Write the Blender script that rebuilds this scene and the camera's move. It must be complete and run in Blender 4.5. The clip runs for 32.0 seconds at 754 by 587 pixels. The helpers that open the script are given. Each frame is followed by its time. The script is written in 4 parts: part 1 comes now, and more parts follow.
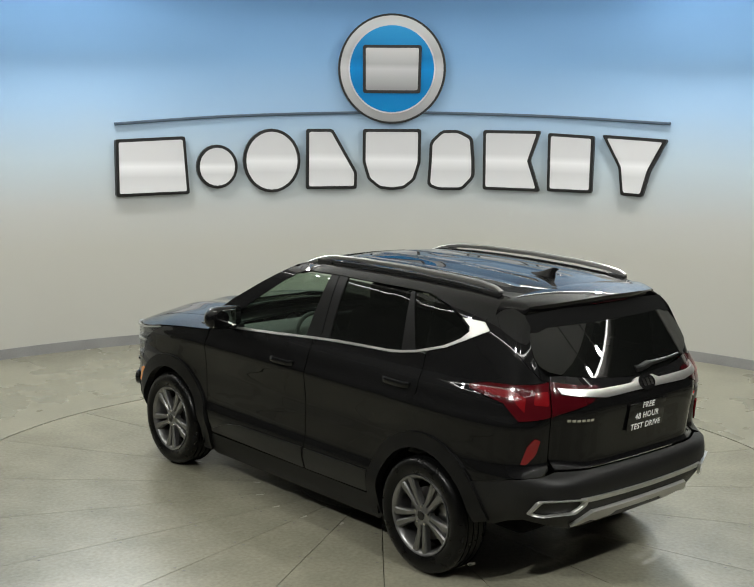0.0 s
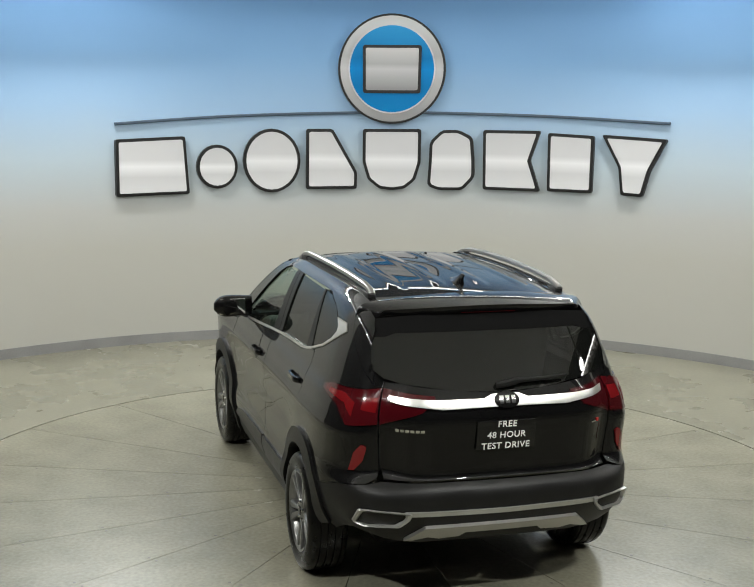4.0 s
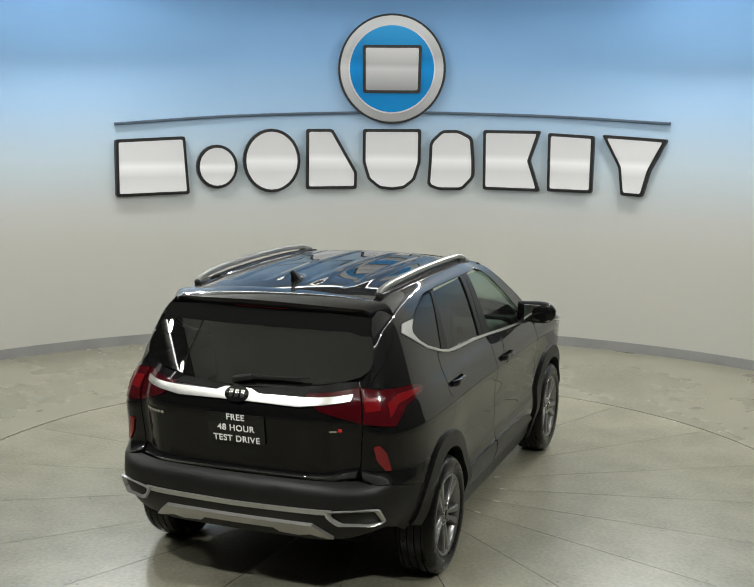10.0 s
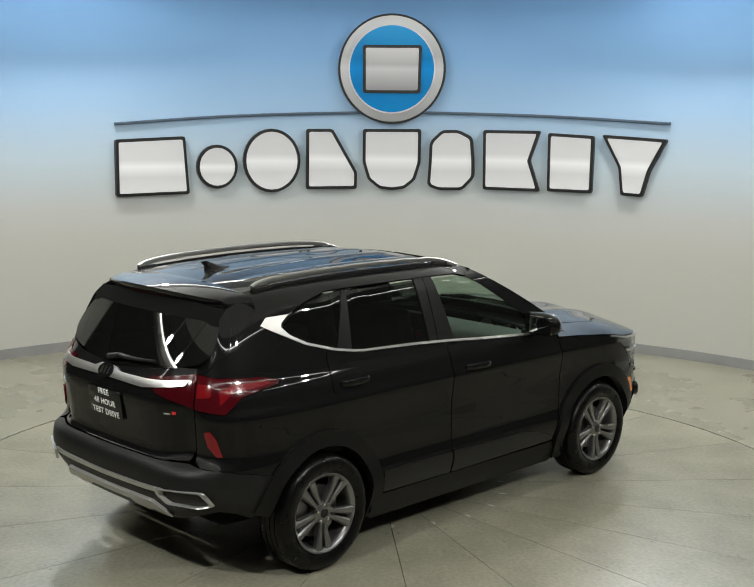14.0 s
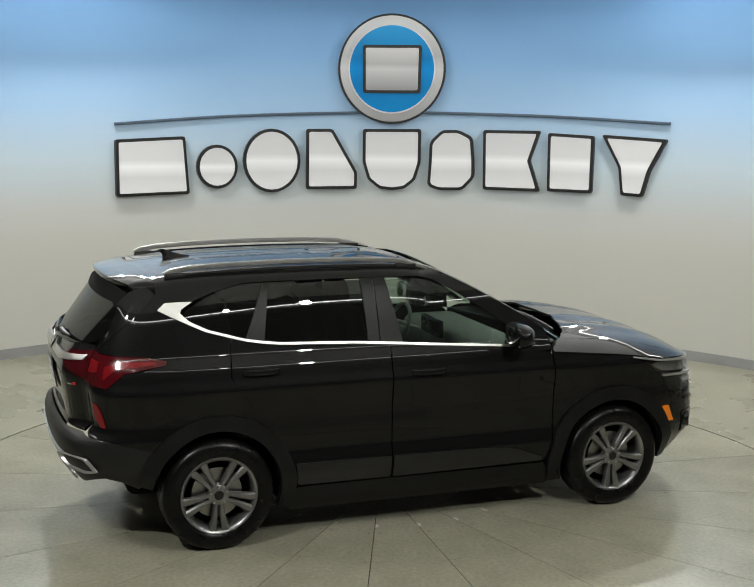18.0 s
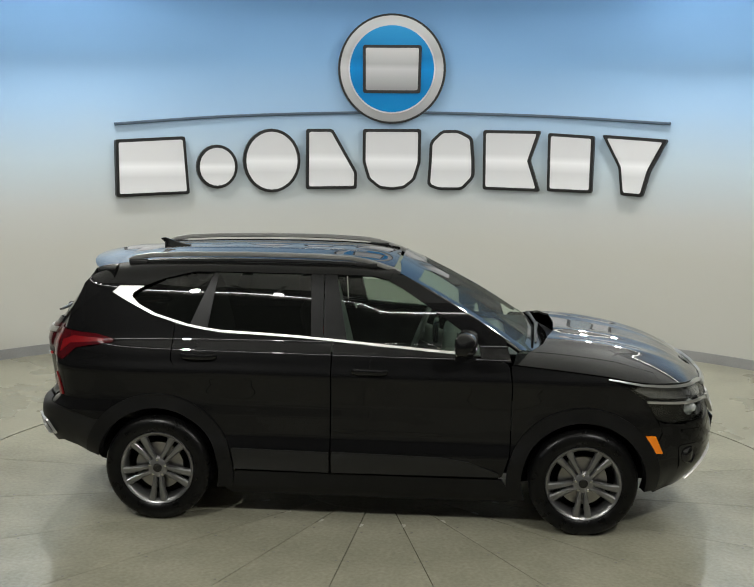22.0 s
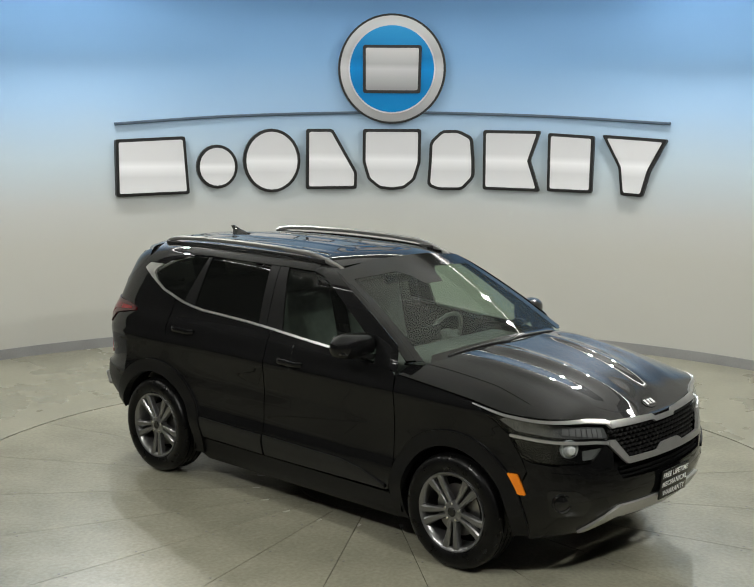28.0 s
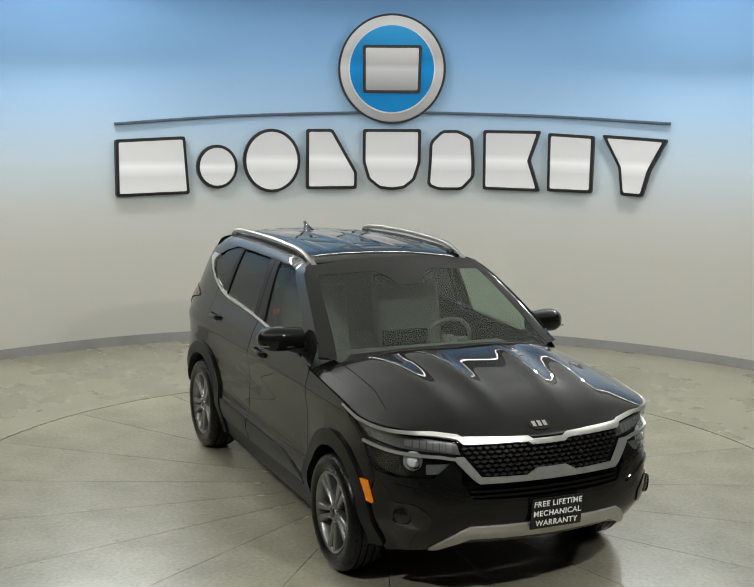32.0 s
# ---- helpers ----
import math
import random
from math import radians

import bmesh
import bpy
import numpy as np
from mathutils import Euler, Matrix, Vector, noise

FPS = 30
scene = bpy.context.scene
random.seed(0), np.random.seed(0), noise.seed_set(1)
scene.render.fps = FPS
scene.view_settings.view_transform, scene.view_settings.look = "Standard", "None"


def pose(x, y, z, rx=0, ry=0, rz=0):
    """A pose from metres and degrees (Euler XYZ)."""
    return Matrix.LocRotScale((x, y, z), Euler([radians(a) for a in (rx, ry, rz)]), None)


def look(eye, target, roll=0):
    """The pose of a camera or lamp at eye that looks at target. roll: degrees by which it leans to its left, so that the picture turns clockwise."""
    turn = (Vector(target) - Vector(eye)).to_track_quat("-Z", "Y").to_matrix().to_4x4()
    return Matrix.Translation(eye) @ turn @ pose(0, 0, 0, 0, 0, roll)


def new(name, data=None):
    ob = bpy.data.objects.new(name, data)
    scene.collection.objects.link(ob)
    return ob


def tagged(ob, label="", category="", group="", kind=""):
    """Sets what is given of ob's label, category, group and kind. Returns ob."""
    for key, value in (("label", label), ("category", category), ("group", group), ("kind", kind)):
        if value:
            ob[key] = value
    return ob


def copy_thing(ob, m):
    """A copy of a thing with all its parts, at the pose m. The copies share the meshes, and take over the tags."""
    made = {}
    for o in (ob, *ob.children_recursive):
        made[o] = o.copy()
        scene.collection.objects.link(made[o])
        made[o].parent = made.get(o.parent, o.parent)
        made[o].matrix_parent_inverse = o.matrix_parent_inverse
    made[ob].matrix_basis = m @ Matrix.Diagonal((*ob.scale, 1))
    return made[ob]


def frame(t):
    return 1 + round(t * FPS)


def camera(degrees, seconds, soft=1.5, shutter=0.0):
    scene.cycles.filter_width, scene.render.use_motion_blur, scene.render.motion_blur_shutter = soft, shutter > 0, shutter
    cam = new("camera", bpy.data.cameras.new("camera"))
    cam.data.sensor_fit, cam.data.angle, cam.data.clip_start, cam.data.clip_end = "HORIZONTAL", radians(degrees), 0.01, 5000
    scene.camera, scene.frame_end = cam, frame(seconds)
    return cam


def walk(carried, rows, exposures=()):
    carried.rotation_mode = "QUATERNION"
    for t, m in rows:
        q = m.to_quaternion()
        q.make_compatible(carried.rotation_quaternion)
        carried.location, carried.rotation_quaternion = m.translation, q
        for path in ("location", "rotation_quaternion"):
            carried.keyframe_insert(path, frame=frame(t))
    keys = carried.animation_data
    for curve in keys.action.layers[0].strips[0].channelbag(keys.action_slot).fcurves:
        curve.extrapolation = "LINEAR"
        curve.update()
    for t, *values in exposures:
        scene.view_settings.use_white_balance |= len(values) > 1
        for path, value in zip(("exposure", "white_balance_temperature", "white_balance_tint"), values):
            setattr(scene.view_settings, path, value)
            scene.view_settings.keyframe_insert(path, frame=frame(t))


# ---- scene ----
cam = camera(34.948, 32.0, soft=1.2)
EYE = Vector((-0.0033, -7.978, 2.607))
PAN, DIP = radians(-0.2716), radians(9.1086)
AIM = EYE + 8 * Vector((math.sin(PAN) * math.cos(DIP), math.cos(PAN) * math.cos(DIP), -math.sin(DIP)))
CAM = look(EYE, AIM, 0.8668)
walk(cam, [(0, CAM), (32, CAM)])

# ---- light ----
world = bpy.data.worlds.new("room_air")
scene.world = world
world.use_nodes = True
world.node_tree.nodes["Background"].inputs[0].default_value = (0.9, 0.95, 1.0, 1)
world.node_tree.nodes["Background"].inputs[1].default_value = 0.02
scene.view_settings.exposure = 0.0
CEIL = 4.8


def lamp(x, y, watts, size=0.2, aim=(0, 0, 0), z=CEIL - 0.12, tone=(0.985, 0.99, 0.945)):
    data = bpy.data.lights.new("ceiling_spot", "AREA")
    data.shape, data.size, data.energy, data.color, data.spread = "DISK", size, watts, tone, radians(165)
    ob = new("ceiling_spot_glow", data)
    ob.matrix_world = look((x, y, z), aim)
    return ob


# spotlights on the light ring: degrees round from the wall's middle, and watts (0: too weak to light the room)
WC, WR = Vector((0.0, -0.16, 0)), 5.43
RING = WC + Vector((0, 0, 3.98))
SPOTS = [(33, 57), (41, 57), (68, 14), (76, 0), (105, 20), (113, 0), (150, 82), (160, 0)]
SPOTS += [(-a, w) for a, w in SPOTS]


def spot_place(a):
    return RING + Vector((4.85 * math.sin(radians(a)), 4.85 * math.cos(radians(a)), -0.08))


for az, watts in SPOTS:
    p = spot_place(az)
    aim = Vector((p.x * 0.15, p.y * 0.15, 0.2))
    if watts:
        q = p + (aim - p).normalized() * 0.075
        lamp(q.x, q.y, watts, 0.11, aim, q.z)


# ---- materials ----
def material(name, color, rough=0.5, metal=0.0, coat=0.0, spec=0.5):
    m = bpy.data.materials.new(name)
    m.use_nodes = True
    b = m.node_tree.nodes["Principled BSDF"]
    b.inputs["Base Color"].default_value = (*color, 1)
    b.inputs["Roughness"].default_value = rough
    b.inputs["Metallic"].default_value = metal
    b.inputs["Coat Weight"].default_value = coat
    b.inputs["Coat Roughness"].default_value = 0.02
    b.inputs["Coat IOR"].default_value = 1.37
    b.inputs["Specular IOR Level"].default_value = spec
    return m


def grain(m, color_a, color_b, scale=4.0, fine=60.0, bump=0.0, rough=None, mix=0.5, span=(0.35, 0.65)):
    """Two scales of noise between two colours, with fine relief."""
    t = m.node_tree
    b = t.nodes["Principled BSDF"]
    geo = t.nodes.new("ShaderNodeTexCoord")
    big, small = t.nodes.new("ShaderNodeTexNoise"), t.nodes.new("ShaderNodeTexNoise")
    big.inputs["Scale"].default_value, big.inputs["Detail"].default_value = scale, 6
    small.inputs["Scale"].default_value, small.inputs["Detail"].default_value = fine, 4
    for n in (big, small):
        t.links.new(geo.outputs["Object"], n.inputs["Vector"])
    add = t.nodes.new("ShaderNodeMix")
    add.inputs[0].default_value = mix * 0.6
    t.links.new(big.outputs["Fac"], add.inputs[2])
    t.links.new(small.outputs["Fac"], add.inputs[3])
    ramp = t.nodes.new("ShaderNodeValToRGB")
    ramp.color_ramp.elements[0].position, ramp.color_ramp.elements[1].position = span
    ramp.color_ramp.elements[0].color, ramp.color_ramp.elements[1].color = (*color_a, 1), (*color_b, 1)
    t.links.new(add.outputs[0], ramp.inputs[0])
    t.links.new(ramp.outputs[0], b.inputs["Base Color"])
    if rough:
        r = t.nodes.new("ShaderNodeMapRange")
        r.inputs["To Min"].default_value, r.inputs["To Max"].default_value = rough
        t.links.new(big.outputs["Fac"], r.inputs["Value"])
        t.links.new(r.outputs[0], b.inputs["Roughness"])
    if bump:
        bp = t.nodes.new("ShaderNodeBump")
        bp.inputs["Strength"].default_value, bp.inputs["Distance"].default_value = bump, 0.004
        t.links.new(small.outputs["Fac"], bp.inputs["Height"])
        t.links.new(bp.outputs[0], b.inputs["Normal"])
    return m


def pane_material(name, tint, haze=0.0, sheen=0.75):
    m = bpy.data.materials.new(name)
    m.use_nodes = True
    t = m.node_tree
    t.nodes.clear()
    out, mix = t.nodes.new("ShaderNodeOutputMaterial"), t.nodes.new("ShaderNodeMixShader")
    see, gloss, fr = t.nodes.new("ShaderNodeBsdfTransparent"), t.nodes.new("ShaderNodeBsdfGlossy"), t.nodes.new("ShaderNodeLayerWeight")
    see.inputs[0].default_value = (*tint, 1)
    gloss.inputs["Roughness"].default_value = 0.01
    power, scale_n = t.nodes.new("ShaderNodeMath"), t.nodes.new("ShaderNodeMath")
    power.operation, scale_n.operation = "POWER", "MULTIPLY_ADD"
    fr.inputs[0].default_value = 0.5
    power.inputs[1].default_value = 5.0
    scale_n.inputs[1].default_value, scale_n.inputs[2].default_value = sheen, 0.055
    t.links.new(fr.outputs["Facing"], power.inputs[0])
    t.links.new(power.outputs[0], scale_n.inputs[0])
    t.links.new(scale_n.outputs[0], mix.inputs[0])
    t.links.new(see.outputs[0], mix.inputs[1])
    t.links.new(gloss.outputs[0], mix.inputs[2])
    # pale veil added as colour, standing in for light the pane reflects
    if haze:
        veil, lay = t.nodes.new("ShaderNodeBsdfDiffuse"), t.nodes.new("ShaderNodeAddShader")
        veil.inputs[0].default_value = (haze, haze * 1.09, haze * 0.99, 1)
        t.links.new(mix.outputs[0], lay.inputs[0])
        t.links.new(veil.outputs[0], lay.inputs[1])
        t.links.new(lay.outputs[0], out.inputs[0])
    else:
        t.links.new(mix.outputs[0], out.inputs[0])
    return m


PAINT = grain(material("black_paint", (0.003, 0.003, 0.003), 0.5, 0.0, 1.0, 0.05), (0.0025, 0.0025, 0.0027), (0.004, 0.004, 0.0042), 30, 900)
PLASTIC = grain(material("black_textured_plastic", (0.02, 0.02, 0.02), 0.5, spec=0.32), (0.006, 0.006, 0.006), (0.0095, 0.0095, 0.0092), 8, 400, 0.12, (0.40, 0.55))
CLAD = grain(material("black_arch_plastic", (0.005, 0.005, 0.005), 0.42, spec=0.22), (0.004, 0.004, 0.004), (0.006, 0.006, 0.006), 8, 400, 0.1, (0.36, 0.48))
GLOSSBLACK = material("gloss_black_plastic", (0.007, 0.007, 0.007), 0.08)
SATIN = grain(material("satin_cladding_plastic", (0.02, 0.02, 0.02), 0.4, spec=0.4), (0.007, 0.007, 0.007), (0.010, 0.010, 0.0098), 8, 400, 0.1, (0.34, 0.42))
CAVITY = material("cavity_black", (0.005, 0.005, 0.005), 0.9, spec=0.08)
CHROME = grain(material("satin_chrome", (0.62, 0.61, 0.59), 0.3, 1.0), (0.6, 0.595, 0.57), (0.68, 0.675, 0.65), 12, 300, 0, (0.34, 0.44))
STRIP = grain(material("silver_lamp_strip", (0.5, 0.5, 0.48), 0.3, 0.72), (0.44, 0.44, 0.425), (0.52, 0.52, 0.50), 12, 300, 0, (0.26, 0.34))
RAIL = grain(material("satin_silver_rail", (0.45, 0.445, 0.43), 0.36, 0.9), (0.30, 0.297, 0.287), (0.37, 0.367, 0.355), 12, 300, 0, (0.34, 0.44))
FILM = grain(material("grey_pillar_film", (0.014, 0.014, 0.014), 0.4, spec=0.16), (0.007, 0.007, 0.007), (0.010, 0.010, 0.0098), 20, 300, 0.05)
BRIGHT = material("bright_chrome", (0.82, 0.82, 0.8), 0.09, 1.0)
SILVER = grain(material("silver_paint", (0.45, 0.44, 0.41), 0.36, 0.6), (0.42, 0.415, 0.395), (0.50, 0.495, 0.47), 6, 500, 0, (0.3, 0.42))
RIM = grain(material("grey_alloy", (0.2, 0.2, 0.2), 0.32, 0.85), (0.19, 0.19, 0.19), (0.26, 0.26, 0.256), 14, 300, 0, (0.25, 0.4))
RUBBER = grain(material("tyre_rubber", (0.006, 0.006, 0.006), 0.4, spec=0.2), (0.0022, 0.0022, 0.0022), (0.004, 0.004, 0.004), 20, 200, 0.08, (0.22, 0.36))
DISC = material("brake_disc_steel", (0.35, 0.34, 0.33), 0.35, 1.0)
REDLENS = material("red_lens", (0.15, 0.005, 0.007), 0.12, 0.0, 0.3)
DARKRED = material("dark_red_lens", (0.055, 0.003, 0.005), 0.1, 0.0, 0.3)
DEEPRED = material("deep_red_lens", (0.045, 0.002, 0.004), 0.1, 0.0, 0.3)
AMBER = material("amber_lens", (0.75, 0.2, 0.005), 0.2, 0.0, 0.6)
LAMPGLASS = pane_material("clear_lamp_lens", (0.82, 0.83, 0.83))
LENS = material("projector_lens", (0.55, 0.57, 0.57), 0.08, 0.3, 1.0)
REFLECT = grain(material("lamp_reflector_dark", (0.16, 0.16, 0.16), 0.25, 0.7), (0.22, 0.22, 0.22), (0.32, 0.32, 0.32), 30, 200)
CELL = material("lamp_reflector_grey", (0.5, 0.5, 0.5), 0.2, 0.7)
SHIELD = pane_material("windscreen_glass", (0.66, 0.76, 0.68), 0.018, 0.14)
SIDEGLASS = pane_material("green_side_glass", (0.50, 0.58, 0.52), 0.004)
PRIVACY = pane_material("privacy_glass", (0.07, 0.076, 0.073), 0.004)
TRIM = grain(material("dark_interior_trim", (0.03, 0.03, 0.03), 0.7), (0.08, 0.082, 0.08), (0.11, 0.113, 0.108), 12, 100, 0.03)
SEAT = grain(material("dark_grey_upholstery", (0.035, 0.035, 0.035), 0.8), (0.10, 0.10, 0.098), (0.14, 0.14, 0.136), 20, 120, 0.04)
LINER = grain(material("grey_headliner", (0.3, 0.29, 0.27), 0.9), (0.26, 0.25, 0.24), (0.32, 0.31, 0.29), 6, 200, 0.2)
WHITE = material("white_print", (0.82, 0.82, 0.8), 0.5)
REDTAG = material("red_tag", (0.5, 0.02, 0.02), 0.5)
SCREEN = material("dark_screen", (0.01, 0.01, 0.012), 0.1)
CONCRETE = grain(material("polished_concrete", (0.3, 0.29, 0.25), 0.4), (0.180, 0.174, 0.132), (0.288, 0.278, 0.215), 1.1, 30, 0.012, (0.24, 0.31), 0.6, (0.36, 0.66))
PLATEMAT = grain(material("turntable_concrete", (0.3, 0.29, 0.25), 0.4), (0.190, 0.183, 0.136), (0.302, 0.290, 0.220), 1.7, 38, 0.012, (0.23, 0.30), 0.6, (0.36, 0.66))
SCREW = material("dark_screw", (0.13, 0.12, 0.10), 0.6, 0.5)
BASE = grain(material("grey_vinyl_baseboard", (0.2, 0.2, 0.2), 0.5), (0.235, 0.235, 0.235), (0.29, 0.29, 0.288), 3, 60, 0, (0.4, 0.55))
DARKWALL = grain(material("grey_drape", (0.1, 0.1, 0.1), 0.9), (0.09, 0.09, 0.086), (0.12, 0.12, 0.115), 2, 40, 0.2)
CEILING = grain(material("grey_ceiling_paint", (0.85, 0.84, 0.8), 0.9), (0.82, 0.81, 0.77), (0.88, 0.87, 0.83), 1, 30, 0.1)
OUTLINE = material("black_sign_edge", (0.006, 0.006, 0.006), 0.4)
LINEMAT = material("slate_blue_paint", (0.06, 0.09, 0.13), 0.4)


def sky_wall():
    """Warm grey wall; the laid-over sky graphic is put into its colour above."""
    m = material("sky_graphic_wall", (0.4, 0.4, 0.37), 0.85)
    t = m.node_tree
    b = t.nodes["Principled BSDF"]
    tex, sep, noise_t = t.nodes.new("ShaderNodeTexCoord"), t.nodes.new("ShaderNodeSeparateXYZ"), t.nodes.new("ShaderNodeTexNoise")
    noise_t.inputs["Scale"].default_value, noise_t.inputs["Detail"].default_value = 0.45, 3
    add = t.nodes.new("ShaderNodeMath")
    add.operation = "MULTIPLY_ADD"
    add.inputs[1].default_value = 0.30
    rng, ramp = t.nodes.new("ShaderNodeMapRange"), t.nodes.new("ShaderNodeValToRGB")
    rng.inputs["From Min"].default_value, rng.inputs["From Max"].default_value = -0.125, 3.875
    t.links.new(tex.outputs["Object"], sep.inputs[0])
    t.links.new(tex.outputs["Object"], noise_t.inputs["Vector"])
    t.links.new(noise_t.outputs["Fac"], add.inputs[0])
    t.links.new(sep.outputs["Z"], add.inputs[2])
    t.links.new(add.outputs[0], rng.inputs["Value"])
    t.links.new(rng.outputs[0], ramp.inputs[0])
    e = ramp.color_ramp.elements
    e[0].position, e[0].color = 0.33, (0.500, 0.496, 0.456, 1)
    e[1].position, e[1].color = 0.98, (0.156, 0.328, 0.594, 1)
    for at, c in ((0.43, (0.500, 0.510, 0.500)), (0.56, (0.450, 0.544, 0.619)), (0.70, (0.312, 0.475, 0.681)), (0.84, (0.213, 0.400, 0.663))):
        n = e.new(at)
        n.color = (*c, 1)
    # the added blue ends at both sides, to tint fewer reflections
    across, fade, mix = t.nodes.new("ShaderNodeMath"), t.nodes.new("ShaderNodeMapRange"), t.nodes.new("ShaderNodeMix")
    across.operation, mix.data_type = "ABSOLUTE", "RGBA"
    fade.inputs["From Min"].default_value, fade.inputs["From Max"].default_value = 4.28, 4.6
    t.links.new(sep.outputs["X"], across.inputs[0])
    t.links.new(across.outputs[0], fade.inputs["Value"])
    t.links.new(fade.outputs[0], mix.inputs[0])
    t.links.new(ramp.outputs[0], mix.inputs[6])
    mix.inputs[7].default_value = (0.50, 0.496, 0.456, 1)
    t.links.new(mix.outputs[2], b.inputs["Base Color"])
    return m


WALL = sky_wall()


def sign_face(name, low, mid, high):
    """Silver and blue sign faces: sheen is put into the colour, top to bottom."""
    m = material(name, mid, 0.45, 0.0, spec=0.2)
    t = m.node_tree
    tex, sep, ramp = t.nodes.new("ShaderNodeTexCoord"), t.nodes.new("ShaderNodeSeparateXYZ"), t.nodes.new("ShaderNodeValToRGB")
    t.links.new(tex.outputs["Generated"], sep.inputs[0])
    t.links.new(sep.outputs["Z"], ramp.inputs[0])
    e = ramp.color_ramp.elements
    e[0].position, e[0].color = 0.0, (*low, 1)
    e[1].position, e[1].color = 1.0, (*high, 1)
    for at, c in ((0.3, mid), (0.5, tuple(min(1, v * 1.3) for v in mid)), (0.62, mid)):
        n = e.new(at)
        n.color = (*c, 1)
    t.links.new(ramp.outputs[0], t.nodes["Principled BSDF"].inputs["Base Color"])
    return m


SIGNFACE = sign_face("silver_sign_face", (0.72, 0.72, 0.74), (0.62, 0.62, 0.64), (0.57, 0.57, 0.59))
BADGESILVER = sign_face("badge_silver_sheen", (0.28, 0.28, 0.285), (0.42, 0.42, 0.43), (0.62, 0.62, 0.62))
BADGEBLUE = sign_face("badge_blue", (0.0, 0.20, 0.50), (0.0, 0.18, 0.46), (0.03, 0.30, 0.62))
for n in BADGEBLUE.node_tree.nodes["Color Ramp"].color_ramp.elements:
    if n.color[0] > 0.5:
        n.color = (0.0, 0.19, 0.50, 1)


# ---- mesh tools ----
def link(name, verts, faces, mat, parent=None, label="", smooth=True, normals=None):
    me = bpy.data.meshes.new(name)
    me.from_pydata([tuple(v) for v in verts], [], faces)
    me.materials.append(mat)
    if smooth:
        me.polygons.foreach_set("use_smooth", [True] * len(me.polygons))
    me.update()
    if normals is not None:
        me.normals_split_custom_set_from_vertices([tuple(n) for n in normals])
    ob = new(name, me)
    if parent:
        ob.parent = parent
    if label:
        tagged(ob, label)
    return ob


def part(name, bm, mat, parent, label="", smooth=True, sharp=35):
    bmesh.ops.recalc_face_normals(bm, faces=bm.faces)
    me = bpy.data.meshes.new(name)
    for f in bm.faces:
        f.smooth = smooth
    for e in bm.edges:
        if len(e.link_faces) == 2 and e.calc_face_angle() > radians(sharp):
            e.smooth = False
    bm.to_mesh(me)
    bm.free()
    me.materials.append(mat)
    ob = new(name, me)
    if parent:
        ob.parent = parent
    if label:
        tagged(ob, label)
    return ob


def fillet(pts, r=0.02, n=4):
    """A polygon with its corners rounded by r."""
    out = []
    k = len(pts)
    for i in range(k):
        a, b, c = (Vector(pts[(i + d) % k]) for d in (-1, 0, 1))
        ra = min(r, (a - b).length * 0.45)
        rc = min(r, (c - b).length * 0.45)
        p, q = b + (a - b).normalized() * ra, b + (c - b).normalized() * rc
        for j in range(n + 1):
            t = j / n
            out.append(tuple(p * (1 - t) ** 2 + b * 2 * t * (1 - t) + q * t * t))
    return out


def cut_grid(poly, step):
    """A flat polygon cut along a grid: its points, faces and border."""
    bm = bmesh.new()
    vs = [bm.verts.new((u, v, 0)) for u, v in poly]
    f = bm.faces.new(vs)
    f.normal_update()
    if f.normal.z < 0:
        f.normal_flip()
    bmesh.ops.triangulate(bm, faces=bm.faces[:], ngon_method="EAR_CLIP")
    su, sv = step if isinstance(step, tuple) else (step, step)
    for ax, st in ((0, su), (1, sv)):
        lo, hi = min(p[ax] for p in poly), max(p[ax] for p in poly)
        for i in range(int(math.floor(lo / st)) + 1, int(math.ceil(hi / st))):
            co, no = [0, 0, 0], [0, 0, 0]
            co[ax], no[ax] = i * st, 1
            bmesh.ops.bisect_plane(bm, geom=bm.verts[:] + bm.edges[:] + bm.faces[:], plane_co=co, plane_no=no, dist=1e-5)
    bmesh.ops.remove_doubles(bm, verts=bm.verts[:], dist=1e-5)
    bm.verts.ensure_lookup_table()
    bm.verts.index_update()
    pts = [(v.co.x, v.co.y) for v in bm.verts]
    faces = [[v.index for v in f.verts] for f in bm.faces]
    rim = []
    for f in bm.faces:
        for l in f.loops:
            if len(l.edge.link_faces) == 1:
                rim.append((l.vert.index, l.link_loop_next.vert.index))
    bm.free()
    return pts, faces, rim


def patch(name, poly, fn, mat, parent, label="", step=0.08, thick=0.015, lift=0.0, core=None, r=0.0):
    """A panel: a flat polygon laid on the surface fn(u, v), with a turned-in edge."""
    if r:
        poly = fillet(poly, r)
    pts, faces, rim = cut_grid(poly, step)
    e = 4e-3
    P, N = [], []
    vote = 0
    for u, v in pts:
        p = fn(u, v)
        n = (fn(u + e, v) - fn(u - e, v)).cross(fn(u, v + e) - fn(u, v - e))
        n = n.normalized() if n.length > 1e-12 else Vector((0, 0, 1))
        c = core or Vector((p.x * 0.6, 0, 0.7))
        vote += 1 if n.dot(p - c) >= 0 else -1
        P.append(p)
        N.append(n)
    s = 1 if vote >= 0 else -1
    N = [n * s for n in N]
    P = [p + n * lift for p, n in zip(P, N)]
    if s < 0:
        faces = [f[::-1] for f in faces]
        rim = [(b, a) for a, b in rim]
    verts, norms, out = list(P), list(N), list(faces)
    if thick:
        for a, b in rim:
            k = len(verts)
            side = (P[b] - P[a]).cross(N[a])
            side = side.normalized() if side.length > 1e-9 else N[a]
            verts += [P[a], P[b], P[b] - N[b] * thick, P[a] - N[a] * thick]
            norms += [side] * 4
            out.append([k + 3, k + 2, k + 1, k])
    return link(name, verts, out, mat, parent, label, normals=norms)


